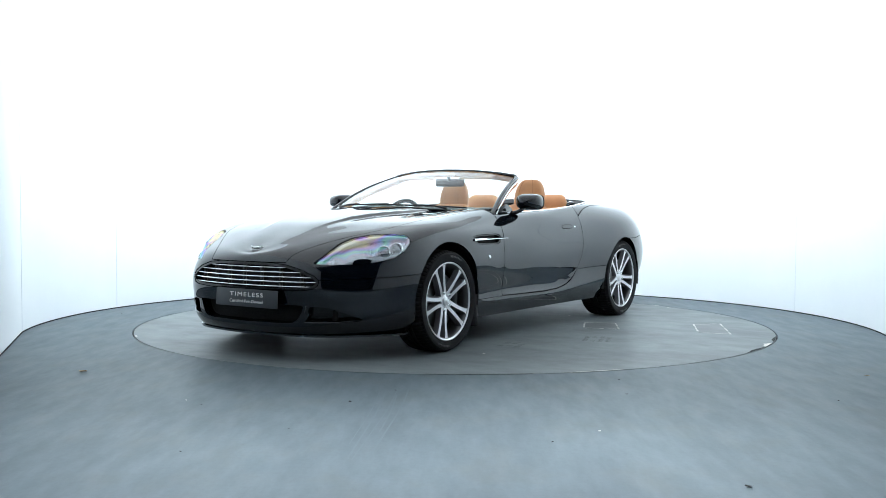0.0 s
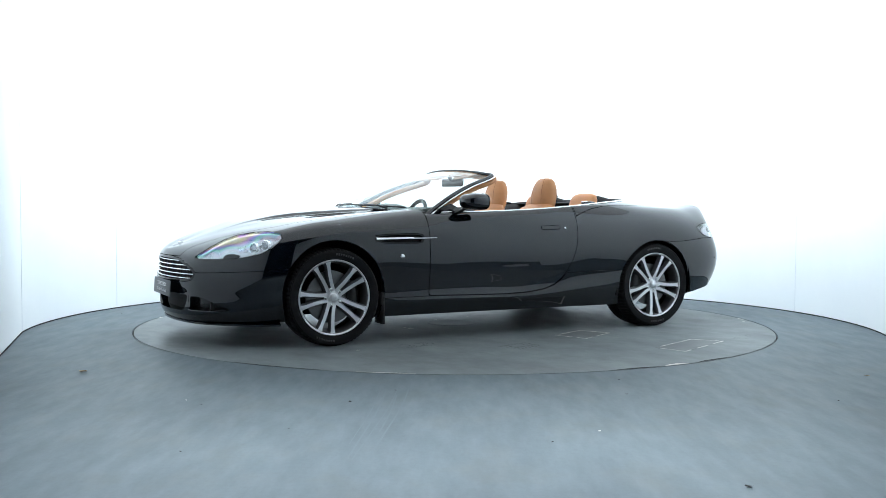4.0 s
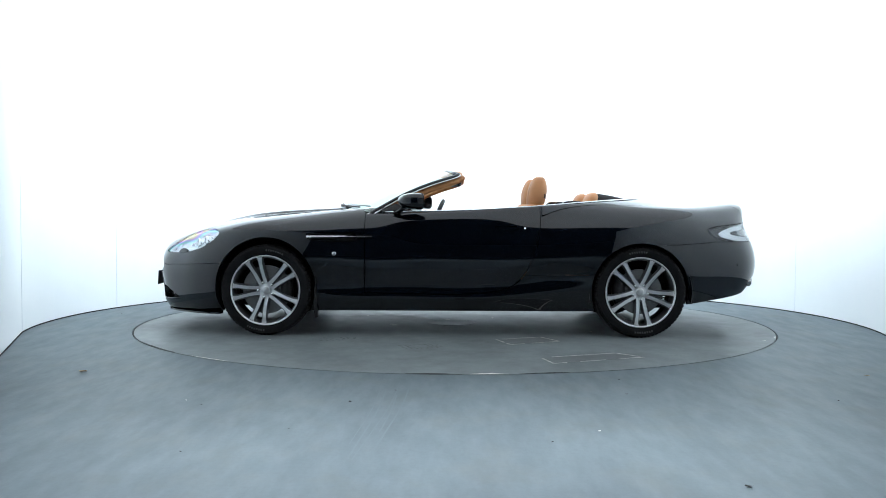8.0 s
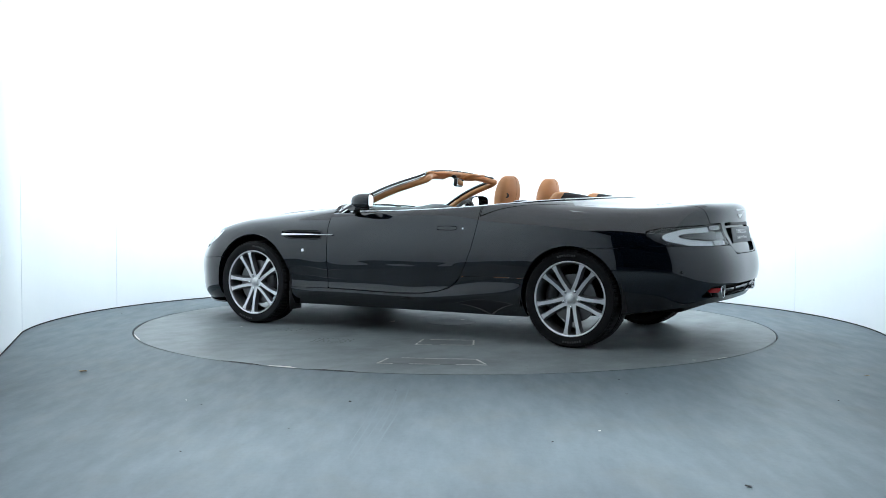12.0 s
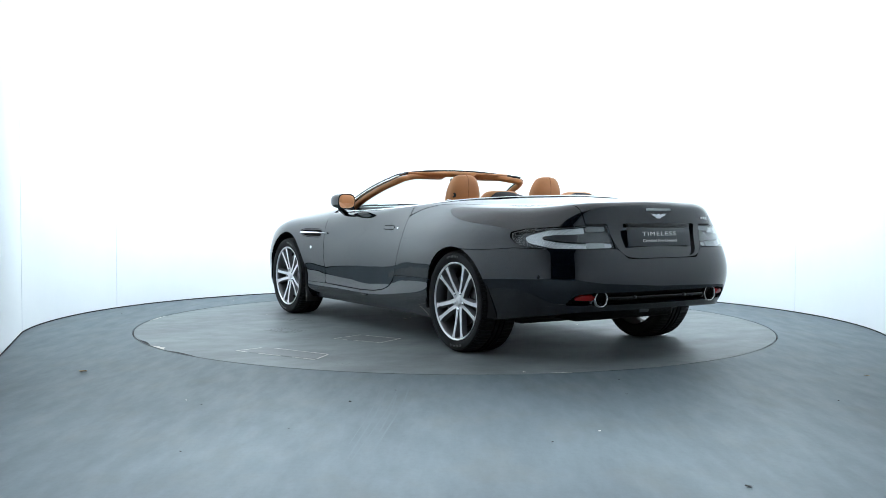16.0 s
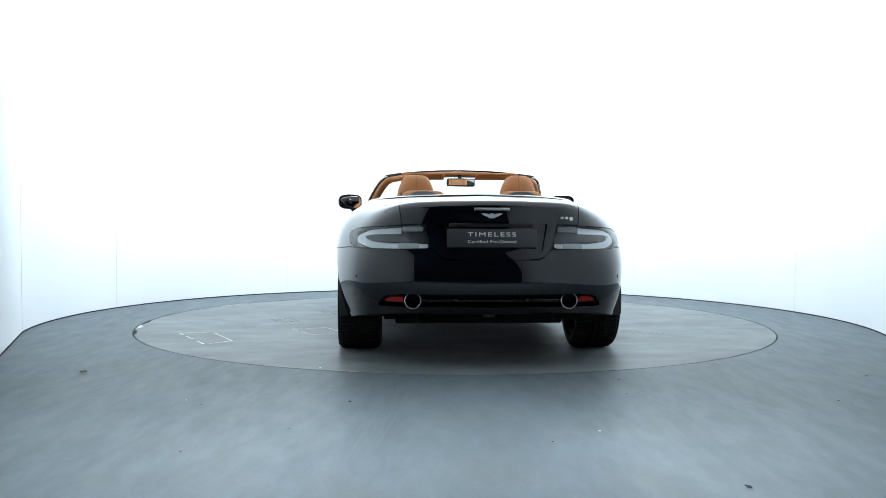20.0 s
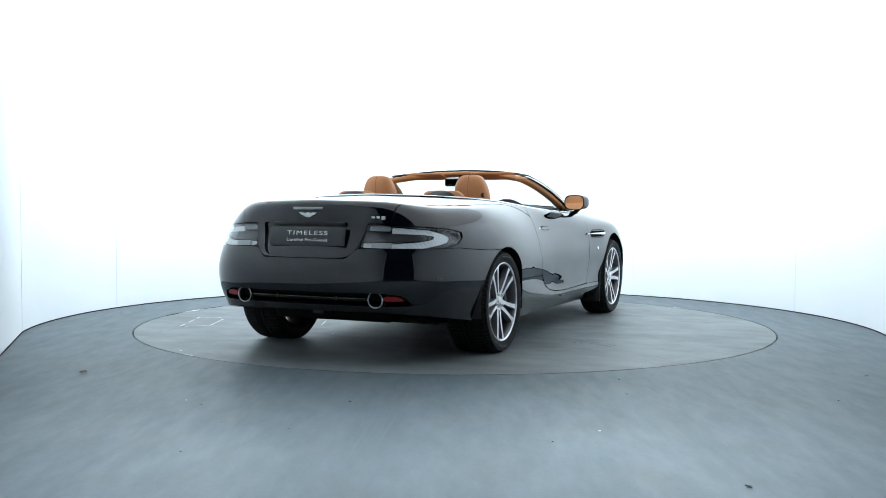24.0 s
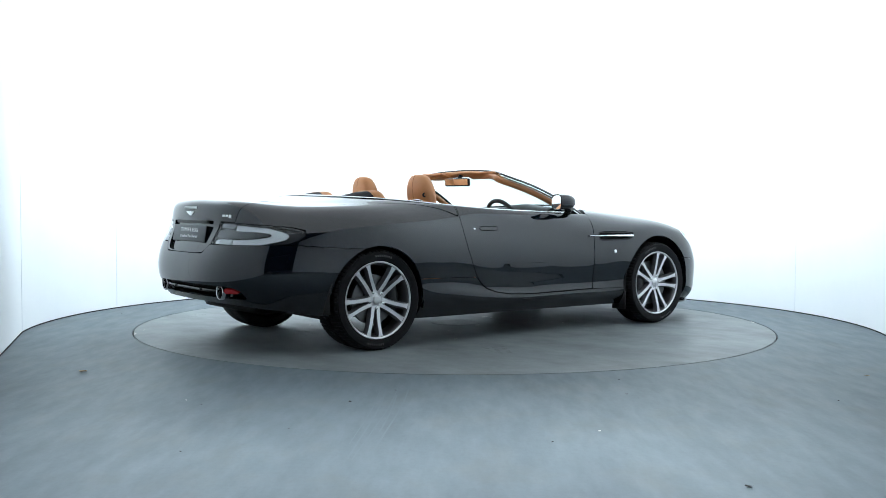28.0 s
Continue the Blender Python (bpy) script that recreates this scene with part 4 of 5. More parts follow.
def place_wheels(car):
    for x in WHEEL_X:
        half = .1175 if x > 0 else .1375
        proto = None
        for side in (1, -1):
            spin = PHASES[(x, side)]
            m = pose(x, side * (.917 - half), AXLE_Z, 0, 0, 0 if side > 0 else 180)
            if proto is None:
                proto = w = build_wheel(x > 0, 180.0)
            else:
                w = copy_thing(proto, m)
            w.parent = car
            w.matrix_basis = m @ Matrix.Rotation(math.radians(spin), 4, "Y")
            cal = part("brake_caliper", build_caliper(x > 0, half), M_CALIPER, car, "black brake caliper")
            cal.matrix_basis = pose(x, side * (.917 - .085), AXLE_Z, 0, 0, 0 if side > 0 else 180) @ Matrix.Rotation(math.radians(180 if (x > 0) == (side > 0) else 0), 4, "Y")
            # liner behind the arch
            bm = bmesh.new()
            rows = []
            for i in range(33):
                a = math.radians(-12 + 204 * i / 32)
                c, s = math.cos(a), math.sin(a)
                up = AXLE_Z + (.022 if x > 0 else .002)
                rows.append([(x + .371 * c, side * .912, up + .371 * s), (x + .395 * c, side * .85, up + .395 * s), (x + .395 * c, side * .56, up + .395 * s), (x, side * .56, up)])
            grid(bm, rows)
            part("arch_liner", bm, M_TRIM, car)
            if x > 0:
                bm = bmesh.new()
                slab(bm, [(-.010, 0), (.006, 0), (.012, .06), (.010, .22), (-.006, .22)], .13, pose(1.003, .77 if side > 0 else -.90, .132))
                part("mud_flap", bm, M_TRIM, car)


# ---- underside and inner shell ----
def build_underside(car):
    for sx, sy, sz, x, z in ((1.86, 1.62, .24, 0, .31), (3.55, 1.10, .10, .17, .235), (.90, 1.10, .42, 1.45, .44), (.42, 1.24, .26, 1.84, .38), (.28, .70, .22, 2.02, .40),
                             (.50, 1.20, .20, 1.88, .28), (.80, 1.10, .44, -1.45, .50), (.34, 1.36, .28, -1.80, .46), (.22, 1.10, .30, -2.00, .46)):
        bm = bmesh.new()
        box(bm, sx, sy, sz, pose(x, 0, z), bevel=.01, seg=1)
        part("underbody_panel", bm, M_GAP, car, smooth=False)
    # rear silencer, pipes and valance below the bumper
    bm = bmesh.new()
    box(bm, .30, .85, .09, pose(-1.86, 0, .275), bevel=.03)
    part("silencer", bm, M_MESH, car)
    bm = bmesh.new()
    rows = []
    for i in range(25):
        u = -1 + 2 * i / 24
        y = .655 * u
        d = .10 * u * u
        rows.append([(-2.270 + d, y, .362), (-2.265 + d, y, .350), (-2.235 + d, y, .343), (-2.15 + d, y * .99, .315 + .012 * u * u), (-2.02 + d, y * .97, .290), (-1.75, y * .95, .23)])
    grid(bm, rows)
    part("rear_diffuser", bm, M_MESH, car, "black lower valance under the rear bumper")
    bm = bmesh.new()
    box(bm, .012, .075, .022, pose(-2.165, 0, .298), bevel=.004)
    part("fog_lamp", bm, M_LAMPDARK, car)


# ---- nose ----
def build_nose(car):
    panel("grille_back", [(True, FRONT, [inside(GRILLE, "yz", -.01)])], M_GAP, car, inset=.055, skirt=0)
    # frame round the opening, then five bright bars and dark uprights
    f = outline_distance(GRILLE)
    grille = panel("grille", [(True, FRONT, [lambda x, y, z: f(y, z) + .001, lambda x, y, z: -f(y, z) - .016])], M_GLOSSBLACK, car, skirt=.045, inset=.004, label="wide black radiator grille with bright horizontal bars")

    def nose_at(y, z):
        s = float(np.interp(y, LOOP[:4, 3, 1], KNOT[:4]))
        v = np.linspace(.03, .64, 120)
        for _ in range(3):
            co = body(np.full(120, s), v, True)
            k = int(np.abs(co[:, 2] - z).argmin())
            s += y - co[k, 1]
            s = max(s, 0.0)
        return co[k]
    for i, z in enumerate((.4585, .4870, .5155, .5440, .5725)):
        ys = [y for y in np.linspace(0, .56, 57) if f(np.array([y]), np.array([z]))[0] < -.008]
        half = [nose_at(y, z) for y in ys]
        pts = [(c[0] - .016, -y, z) for c, y in zip(half[::-1], ys[::-1])] + [(c[0] - .016, y, z) for c, y in zip(half[1:], ys[1:])]
        bm = bmesh.new()
        tube(bm, pts, .0060, 8, flat=.75)
        part("grille_bar", bm, M_CHROME, grille, "thin polished horizontal bar")
    for y in (-.42, -.28, -.14, 0, .14, .28, .42):
        zs = [z for z in np.linspace(.43, .61, 40) if f(np.array([abs(y)]), np.array([z]))[0] < -.006]
        c = nose_at(abs(y), .5)
        bm = bmesh.new()
        box(bm, .02, .012, zs[-1] - zs[0], pose(c[0] - .042, y, (zs[0] + zs[-1]) / 2))
        part("grille_upright", bm, M_TRIM, grille)
    # lower intakes
    panel("intake", [(True, FRONT, [inside(INTAKE, "yz", -.008)])], M_MESH, car, inset=.06, skirt=0, label="black mesh lower air intake")
    for side in (1, -1):
        panel("brake_duct", [(True, FRONT, [inside(DUCT, "yz", -.008)])], M_GLOSSBLACK, car, sides=(side,), inset=.048, skirt=0)
        c = nose_at(.455, .29)
        bm = bmesh.new()
        tube(bm, [nose_at(.462, .342) + (-.004, 0, 0), nose_at(.452, .30) + (-.006, 0, 0), nose_at(.425, .262) + (-.008, 0, 0), nose_at(.395, .240) + (-.006, 0, 0)], .007, 8)
        if side < 0:
            bmesh.ops.scale(bm, vec=(1, -1, 1), verts=bm.verts)
        part("intake_strut", bm, M_PAINT, car)
        bm = bmesh.new()
        tube(bm, [nose_at(y, z) + (-.006, 0, 0) for y, z in ((.445, .243), (.50, .243), (.56, .244), (.62, .246), (.68, .250), (.735, .256))], [.010, .010, .009, .008, .006, .003], 8, flat=.6)
        if side < 0:
            bmesh.ops.scale(bm, vec=(1, -1, 1), verts=bm.verts)
        part("duct_lip", bm, M_PAINT, car)
    # splitter lip
    bm = bmesh.new()
    ss = np.linspace(0, KNOT[5] - .02, 50)
    rows = []
    for side, seq in ((-1, ss[::-1]), (1, ss[1:])):
        p0 = body(seq, np.full(len(seq), .012), True)
        n0 = body_normal(seq, np.full(len(seq), .06), True)
        for q, n in zip(p0, n0):
            o = np.array([n[0], n[1], 0]) * .012
            a, b = q + o, q - np.array([n[0], n[1], 0]) * .10
            rows.append([(a[0], side * a[1], .160), (a[0], side * a[1], .148), (b[0], side * b[1], .145), (b[0], side * b[1], .170)])
    grid(bm, rows, closed=True)
    sharp(part("front_splitter", bm, M_PAINT, car, "slim painted lip under the bumper"))


# ---- lamps ----
def disc_on(x, z, parent, name, profile, material, inset=0.0, side=1, seg=32, face=None, lens=True):
    """A turned piece set into the body's side, its axis along the body's normal or along face."""
    p, n = on_body(x, z, row=(.05, .70))
    p = p - n * inset
    if face is not None:
        n = Vector(face).normalized()
    m = Matrix.Translation(p) @ n.to_track_quat("Z", "X").to_matrix().to_4x4()
    bm = bmesh.new()
    lathe(bm, profile, seg, m, axis="z")
    if side < 0:
        bmesh.ops.scale(bm, vec=(1, -1, 1), verts=bm.verts)
    return part(name, bm, material, parent)


def build_headlamps(car):
    for side in (1, -1):
        lamp = panel("headlamp", [(True, FRONT, [inside(LAMP, gap=.0015), ])], M_HEADLENS, car, sides=(side,), skirt=.004, label="clear teardrop headlamp with an iridescent lens")
        lamp.visible_shadow = False
        panel("lamp_tray", [(True, FRONT, [inside(LAMP, gap=-.004)])], M_REFLECTOR, lamp, sides=(side,), inset=.034, skirt=0)
        f = outline_distance(LAMP)
        panel("bezel", [(True, FRONT, [lambda x, y, z: f(x, z) + .002, lambda x, y, z: -f(x, z) - .010])], M_LAMPWHITE, lamp, sides=(side,), inset=.010, skirt=.034)
        panel("turn_signal", [(True, FRONT, [inside(LAMP, gap=.012), ahead(2.085)])], M_REFLECTOR, lamp, sides=(side,), inset=.020, skirt=.02)
        panel("inner_bezel", [(True, FRONT, [inside(LAMP, gap=.010), behind(2.02), lambda x, y, z: z - .655 + .10 * (x - 1.85)])], M_LAMPWHITE, lamp, sides=(side,), inset=.022, skirt=.02)
        for x, z, r in ((1.905, .676, .038), (1.835, .690, .038)):
            disc_on(x, z, lamp, "projector_ring", [(r + .004, -.03), (r + .004, .004), (r, .007), (r - .007, .004), (r - .009, -.03)], M_CHROME, inset=.016, side=side, face=(.86, .42, .16))
            disc_on(x, z, lamp, "projector", [(r - .009, -.012), (r - .014, -.002), (r * .4, .006), (0, .008)], M_PROJ, inset=.016, side=side, face=(.86, .42, .16))
        panel("washer_cover", [(True, FRONT, [inside(WASHER, gap=0)])], M_PAINT, lamp, sides=(side,), inset=-.004, skirt=.008)


def build_tail_lamps(car):
    at_rear = lambda x, y, z: x + 1.85
    f = outline_distance(TAIL)
    dark = outline_distance([(.33, .741), (.60, .742), (.70, .749), (.752, .762), (.748, .776), (.70, .786), (.56, .792), (.33, .797)])
    for side in (1, -1):
        lamp = panel("tail_lamp", [(False, REAR, [inside(TAIL, "yz", .0015), at_rear])], M_LENS, car, sides=(side,), skirt=.004, label="clear rear lamp with a white C-shaped light band")
        lamp.visible_shadow = False
        panel("lamp_tray", [(False, REAR, [inside(TAIL, "yz", -.003), at_rear])], M_LAMPDARK, lamp, sides=(side,), inset=.030, skirt=0)
        panel("bezel", [(False, REAR, [lambda x, y, z: f(y, z) + .002, lambda x, y, z: -f(y, z) - .005, at_rear])], M_LAMPDARK, lamp, sides=(side,), inset=.006, skirt=.024)
        panel("light_band", [(False, REAR, [lambda x, y, z: f(y, z) + .009 + .024 * np.clip((y - .72) / .09, 0, 1), lambda x, y, z: np.where(z > .775, .535 - y, -1.0), lambda x, y, z: .003 - dark(y, z), at_rear])], M_BAND, lamp, sides=(side,), inset=.020, skirt=.012)
        panel("centre_panel", [(False, REAR, [lambda x, y, z: dark(y, z) + .001, lambda x, y, z: f(y, z) + .008, at_rear])], M_LAMPDARK, lamp, sides=(side,), inset=.010, skirt=.02)
        panel("turn_signal", [(False, REAR, [outline_field((.402, .806), (.528, .833)), at_rear])], M_LAMPMID, lamp, sides=(side,), inset=.012, skirt=.014)
        panel("reverse_light", [(False, REAR, [outline_field((.43, .707), (.55, .738)), at_rear])], M_LAMPPALE, lamp, sides=(side,), inset=.010, skirt=.014)


def outline_field(a, b):
    f = outline_distance([(a[0], a[1]), (b[0], a[1]), (b[0], b[1]), (a[0], b[1])])
    return lambda x, y, z: f(y, z)


M_MESH = mottled(mat("black_mesh", (0.004, 0.004, 0.004), 0.7, spec=0.12), [(0.4, (0.002, 0.002, 0.002)), (0.6, (0.012, 0.012, 0.012))], 160.0)
M_PROJ = mat("projector_glass", (0.35, 0.37, 0.4), 0.03, metal=0.8)
M_LAMPMID = mat("smoky_clear_plastic", (0.24, 0.25, 0.26), 0.2)
M_LAMPPALE = mat("pale_clear_plastic", (0.42, 0.44, 0.45), 0.2)
M_BAND = mat("white_light_band", (0.80, 0.82, 0.83), 0.25)


def ribbed(m):
    """Fine upright ribs moulded into the clear plastic."""
    n, l, b = nodes(m)
    co, w, r, bp = n.new("ShaderNodeTexCoord"), n.new("ShaderNodeTexWave"), n.new("ShaderNodeValToRGB"), n.new("ShaderNodeBump")
    w.bands_direction = "Y"
    w.inputs["Scale"].default_value, w.inputs["Distortion"].default_value = 55.0, 0.6
    r.color_ramp.elements[0].color, r.color_ramp.elements[1].color = (0.62, 0.64, 0.66, 1), (0.97, 0.98, 0.99, 1)
    bp.inputs["Strength"].default_value, bp.inputs["Distance"].default_value = 0.6, 0.003
    l.new(co.outputs["Object"], w.inputs["Vector"])
    l.new(w.outputs["Fac"], r.inputs[0])
    l.new(r.outputs[0], b.inputs["Base Color"])
    l.new(w.outputs["Fac"], bp.inputs["Height"])
    l.new(bp.outputs[0], b.inputs["Normal"])


ribbed(M_BAND)
M_LAMPDARK = mat("smoked_grey_plastic", (0.045, 0.048, 0.052), 0.22, coat=0.3)


# ---- tail ----
def lettering(text, size, width, m, parent, name, material, spacing=1.0):
    cu = bpy.data.curves.new(name, "FONT")
    cu.body, cu.size, cu.align_x, cu.align_y, cu.extrude, cu.space_character = text, size, "CENTER", "CENTER", .0006, spacing
    tmp = bpy.data.objects.new(name, cu)
    scene.collection.objects.link(tmp)
    me = bpy.data.meshes.new_from_object(tmp.evaluated_get(bpy.context.evaluated_depsgraph_get()))
    bpy.data.objects.remove(tmp)
    me.name = name
    me.materials.clear()
    me.materials.append(material)
    xs = [v.co.x for v in me.vertices]
    me.transform(Matrix.Diagonal((width / (max(xs) - min(xs)), 1, 1, 1)))
    ob = new(name, me)
    ob.parent = parent
    ob.matrix_basis = m
    return ob


def show_plate(car, m, name):
    """A show plate facing its own -y, centred."""
    bm = bmesh.new()
    box(bm, .530, .006, .110, bevel=.003)
    plate = part(name, bm, M_SIGN, car, "dark grey show plate with white lettering")
    plate.matrix_basis = m
    up = Matrix.Rotation(math.pi / 2, 4, "X")
    lettering("TIMELESS", .036, .285, Matrix.Translation((0, -.0035, .020)) @ up, plate, "lettering", M_WHITE, 1.25)
    lettering("Certified Pre-Owned", .027, .285, Matrix.Translation((0, -.0035, -.022)) @ up, plate, "lettering", M_WHITE)
    return plate


def wing_badge(m, parent, width=.105):
    """A plain spread-wing shape, lying in its own x and z."""
    bm = bmesh.new()
    w = width / 2
    o = [(0, -.20 * w), (.22 * w, -.20 * w), (.45 * w, -.05 * w), (.75 * w, .06 * w), (w, .26 * w), (.55 * w, .25 * w), (.22 * w, .14 * w), (.16 * w, .24 * w), (0, .26 * w)]
    slab(bm, o + [(-x, z) for x, z in o[-2:0:-1]], -.004)
    b = part("badge", bm, M_BADGE, parent, "silver winged badge", smooth=False)
    b.matrix_basis = m
    return b


def build_tail(car, lid):
    # plate recess
    f = outline_distance(RECESS)
    panel("plate_recess", [(False, REAR, [inside(RECESS, "yz", -.004)])], M_PAINT, lid, inset=.017, skirt=0)
    show_plate(car, pose(-2.292, 0, .766, -9, 0, -90), "rear_plate")
    bm = bmesh.new()
    box(bm, .02, .50, .022, pose(-2.266, 0, .842), bevel=.005)
    part("plate_lamp_bar", bm, M_TRIM, lid)
    p, n = on_rear(0, .895)
    wing_badge(Matrix.Translation(p + n * .001) @ Matrix.Rotation(math.radians(-90), 4, "Z") @ Matrix.Rotation(-math.asin(max(-1, min(1, n.z))), 4, "X"), lid, .125)
    bm = bmesh.new()
    for k, w in ((-1, .026), (0, .026), (1.02, .028)):
        h = .014 if k < 1 else .022
        box(bm, .004, w * .8, h, pose(0, -k * .030, -(h - .014) / 2), bevel=.0015)
    b = part("model_badge", bm, M_BADGE, lid, "small silver badge of three blocks")
    p, n = on_rear(-.452, .884)
    b.matrix_basis = Matrix.Translation(p + n * .002) @ n.to_track_quat("-X", "Z").to_matrix().to_4x4()
    bm = bmesh.new()
    rows = []
    for i in range(17):
        y = -.105 + .21 * i / 16
        rows.append([])
        for z, out in ((.946, -.004), (.942, .003), (.930, .003), (.926, -.004)):
            p, n = on_rear(y, z)
            rows[-1].append((p.x - out, y, z))
    grid(bm, rows)
    part("brake_light", bm, M_LAMPPALE, lid, "slim clear high-level brake light")
    # exhaust band
    band = panel("exhaust_band", [(False, REAR, [inside(BAND, "yz", -.004)])], M_MESH, car, inset=.050, skirt=0, label="black grille band between the exhausts")
    bm = bmesh.new()
    tube(bm, [(-2.295, y, .402) if abs(y) < .3 else (-2.295 + .2 * (abs(y) - .3), y, .402) for y in np.linspace(-.42, .42, 25)], .010, 8, flat=1.3)
    part("band_bar", bm, M_GLOSSBLACK, car)
    for side in (1, -1):
        bm = bmesh.new()
        m = pose(-2.275, side * .462, .399)
        lathe(bm, [(.030, .20), (.038, .12), (.0425, .010), (.0435, -.010), (.0470, -.014), (.0505, -.010), (.0520, .004), (.0510, .05), (.048, .16)], 40, m, axis="x")
        part("exhaust_tip", bm, M_STEEL, car, "round polished exhaust tip")
        bm = bmesh.new()
        lathe(bm, [(0, .13), (.037, .12)], 24, m, axis="x")
        part("exhaust_bore", bm, M_GAP, car)
        poly = [(.518, .386), (.622, .390), (.630, .400), (.60, .418), (.522, .420)]
        panel("reflector", [(False, REAR, [inside(poly, "yz", 0.0)])], M_RED, car, sides=(side,), inset=.004, skirt=.02, label="red rear reflector")
        for y, z in ((.207, .402),):
            bm = bmesh.new()
            lathe(bm, [(0, -.006), (.010, -.005), (.012, 0), (.012, .02)], 20, pose(-2.306, side * y, z), axis="x")
            part("parking_sensor", bm, M_LAMPDARK, car)
        p, n = on_body(-2.10, .53)
        bm = bmesh.new()
        lathe(bm, [(0, .0022), (.009, .0020), (.0105, 0)], 20, Matrix.Translation((p.x, p.y, p.z)) @ n.to_track_quat("Z", "X").to_matrix().to_4x4(), axis="z")
        if side < 0:
            bmesh.ops.scale(bm, vec=(1, -1, 1), verts=bm.verts)
        part("parking_sensor", bm, M_GLOSSBLACK, car)


# ---- sides ----
def build_sides(car):
    rim = np.concatenate([spline(RIM, 90)])
    pts = [Vector(q) for q in rim] + [Vector((q[0], -q[1], q[2])) for q in rim[-2::-1]]
    bm = bmesh.new()
    tube(bm, [q + Vector((0, 0, .003)) for q in pts], .0078, 8, flat=.8)
    part("waist_strip", bm, M_CHROME, car, "polished trim strip along the waistline")
    for side in (1, -1):
        vent = panel("side_vent", [(True, FRONT, [inside(VENT, gap=-.006)])], M_GAP, car, sides=(side,), inset=.03, skirt=0, label="black vent slot behind the front wheel")
        f = outline_distance(VENT)
        panel("vent_frame", [(True, FRONT, [lambda x, y, z: f(x, z) + .0005, lambda x, y, z: -f(x, z) - .008])], M_GLOSSBLACK, vent, sides=(side,), inset=.004, skirt=.024)
        at = np.linspace(1.068, .59, 16)
        run = np.polyfit(at, [on_body(x, .725)[0].y for x in at], 3)
        bm = bmesh.new()
        rows = []
        for i in range(24):
            x = 1.068 - .478 * i / 23
            h = .0095 * (1 - .40 * i / 23)
            q = Vector((x, np.polyval(run, x) + .004, .724 + .004 * i / 23))
            rows.append([(q.x, side * q.y, q.z - h), (q.x, side * (q.y + .006), q.z - h * .3), (q.x, side * (q.y + .006), q.z + h * .4), (q.x, side * q.y, q.z + h), (q.x, side * (q.y - .02), q.z + h), (q.x, side * (q.y - .02), q.z - h)])
        vs = grid(bm, rows, closed=True)
        bm.faces.new(vs[0])
        bm.faces.new(vs[-1][::-1])
        sharp(part("side_strake", bm, M_CHROME, car, "bright metal strake across the vent"))
        disc_on(.866, .602, car, "side_badge", [(0, .005), (.010, .005), (.0145, .003), (.0160, 0)], M_CHROME, side=side, seg=20)
        disc_on(-.529, .793, car, "key_lock", [(0, .003), (.006, .003), (.0085, 0)], M_CHROME, side=side, seg=20)
        # door mirror
        mirror = new("door_mirror")
        mirror.parent = car
        hinge = Matrix.Translation((.31, side * .92, -.012))
        mirror.matrix_basis = hinge @ Matrix.Rotation(math.radians(23 * side), 4, "Z") @ Matrix.Translation((-.31, -side * .92, 0))
        bm = bmesh.new()
        rows = []
        for i in range(13):
            t = i / 12
            x = .245 + .150 * t
            k = math.sqrt(max(0.0, 1 - (max(0, t - .12) / .88) ** 2.4)) if t < 1 else .02
            k = max(k, .03)
            rows.append([(x, side * (.920 + .097 * k * (1 if math.cos(a) > 0 else -1) * abs(math.cos(a)) ** .62 - .02 * t), 0.995 + .004 * t + (.064 if math.sin(a) > 0 else .054) * k * (1 if math.sin(a) > 0 else -1) * abs(math.sin(a)) ** .62)
                         for a in np.linspace(0, 2 * math.pi, 40, endpoint=False)])
        vs = grid(bm, rows, closed=True)
        bm.faces.new(vs[-1])
        part("mirror_shell", bm, M_PAINT, mirror, "black painted mirror shell")
        bm = bmesh.new()
        ring = [(.243, side * (.920 + .090 * (1 if math.cos(a) > 0 else -1) * abs(math.cos(a)) ** .62), .999 + .053 * (1 if math.sin(a) > 0 else -1) * abs(math.sin(a)) ** .62) for a in np.linspace(0, 2 * math.pi, 40, endpoint=False)]
        out = [(.243, side * .920 + (q[1] - side * .920) * 1.12, .998 + (q[2] - .998) * 1.15) for q in ring]
        grid(bm, [out, [(.238, q[1], q[2]) for q in out], [(.240, q[1], q[2]) for q in ring], [(.252, q[1], q[2]) for q in ring]], closed=True)
        part("mirror_rim", bm, M_GLOSSBLACK, mirror)
        bm = bmesh.new()
        bm.faces.new([bm.verts.new((.263 - .01 * (q[2] - .998) + .288 * (side * q[1] - .920), q[1], q[2])) for q in ring])
        part("mirror_glass", bm, M_MIRROR, mirror, smooth=False)
        bm = bmesh.new()
        tube(bm, [(.345, side * .885, .956), (.352, side * .862, .940), (.362, side * .832, .924), (.375, side * .79, .912)], [.024, .024, .025, .030], 14, flat=.55)
        part("mirror_foot", bm, M_GLOSSBLACK, mirror)
        # black corner cover at the pillar's foot
        bm = bmesh.new()
        slab(bm, [(.60, .902), (.33, .910), (.34, .935), (.42, .972), (.50, .945)], .012, pose(0, .775 if side > 0 else -.787, 0))
        part("mirror_sail", bm, M_GLOSSBLACK, car)


# ---- windscreen ----
BASE = [(.955, 0, .940), (.925, .20, .939), (.850, .42, .932), (.735, .62, .918), (.585, .772, .902)]
HEAD = [(.075, 0, 1.240), (.062, .20, 1.235), (.035, .38, 1.222), (-.005, .52, 1.202), (-.050, .612, 1.180)]


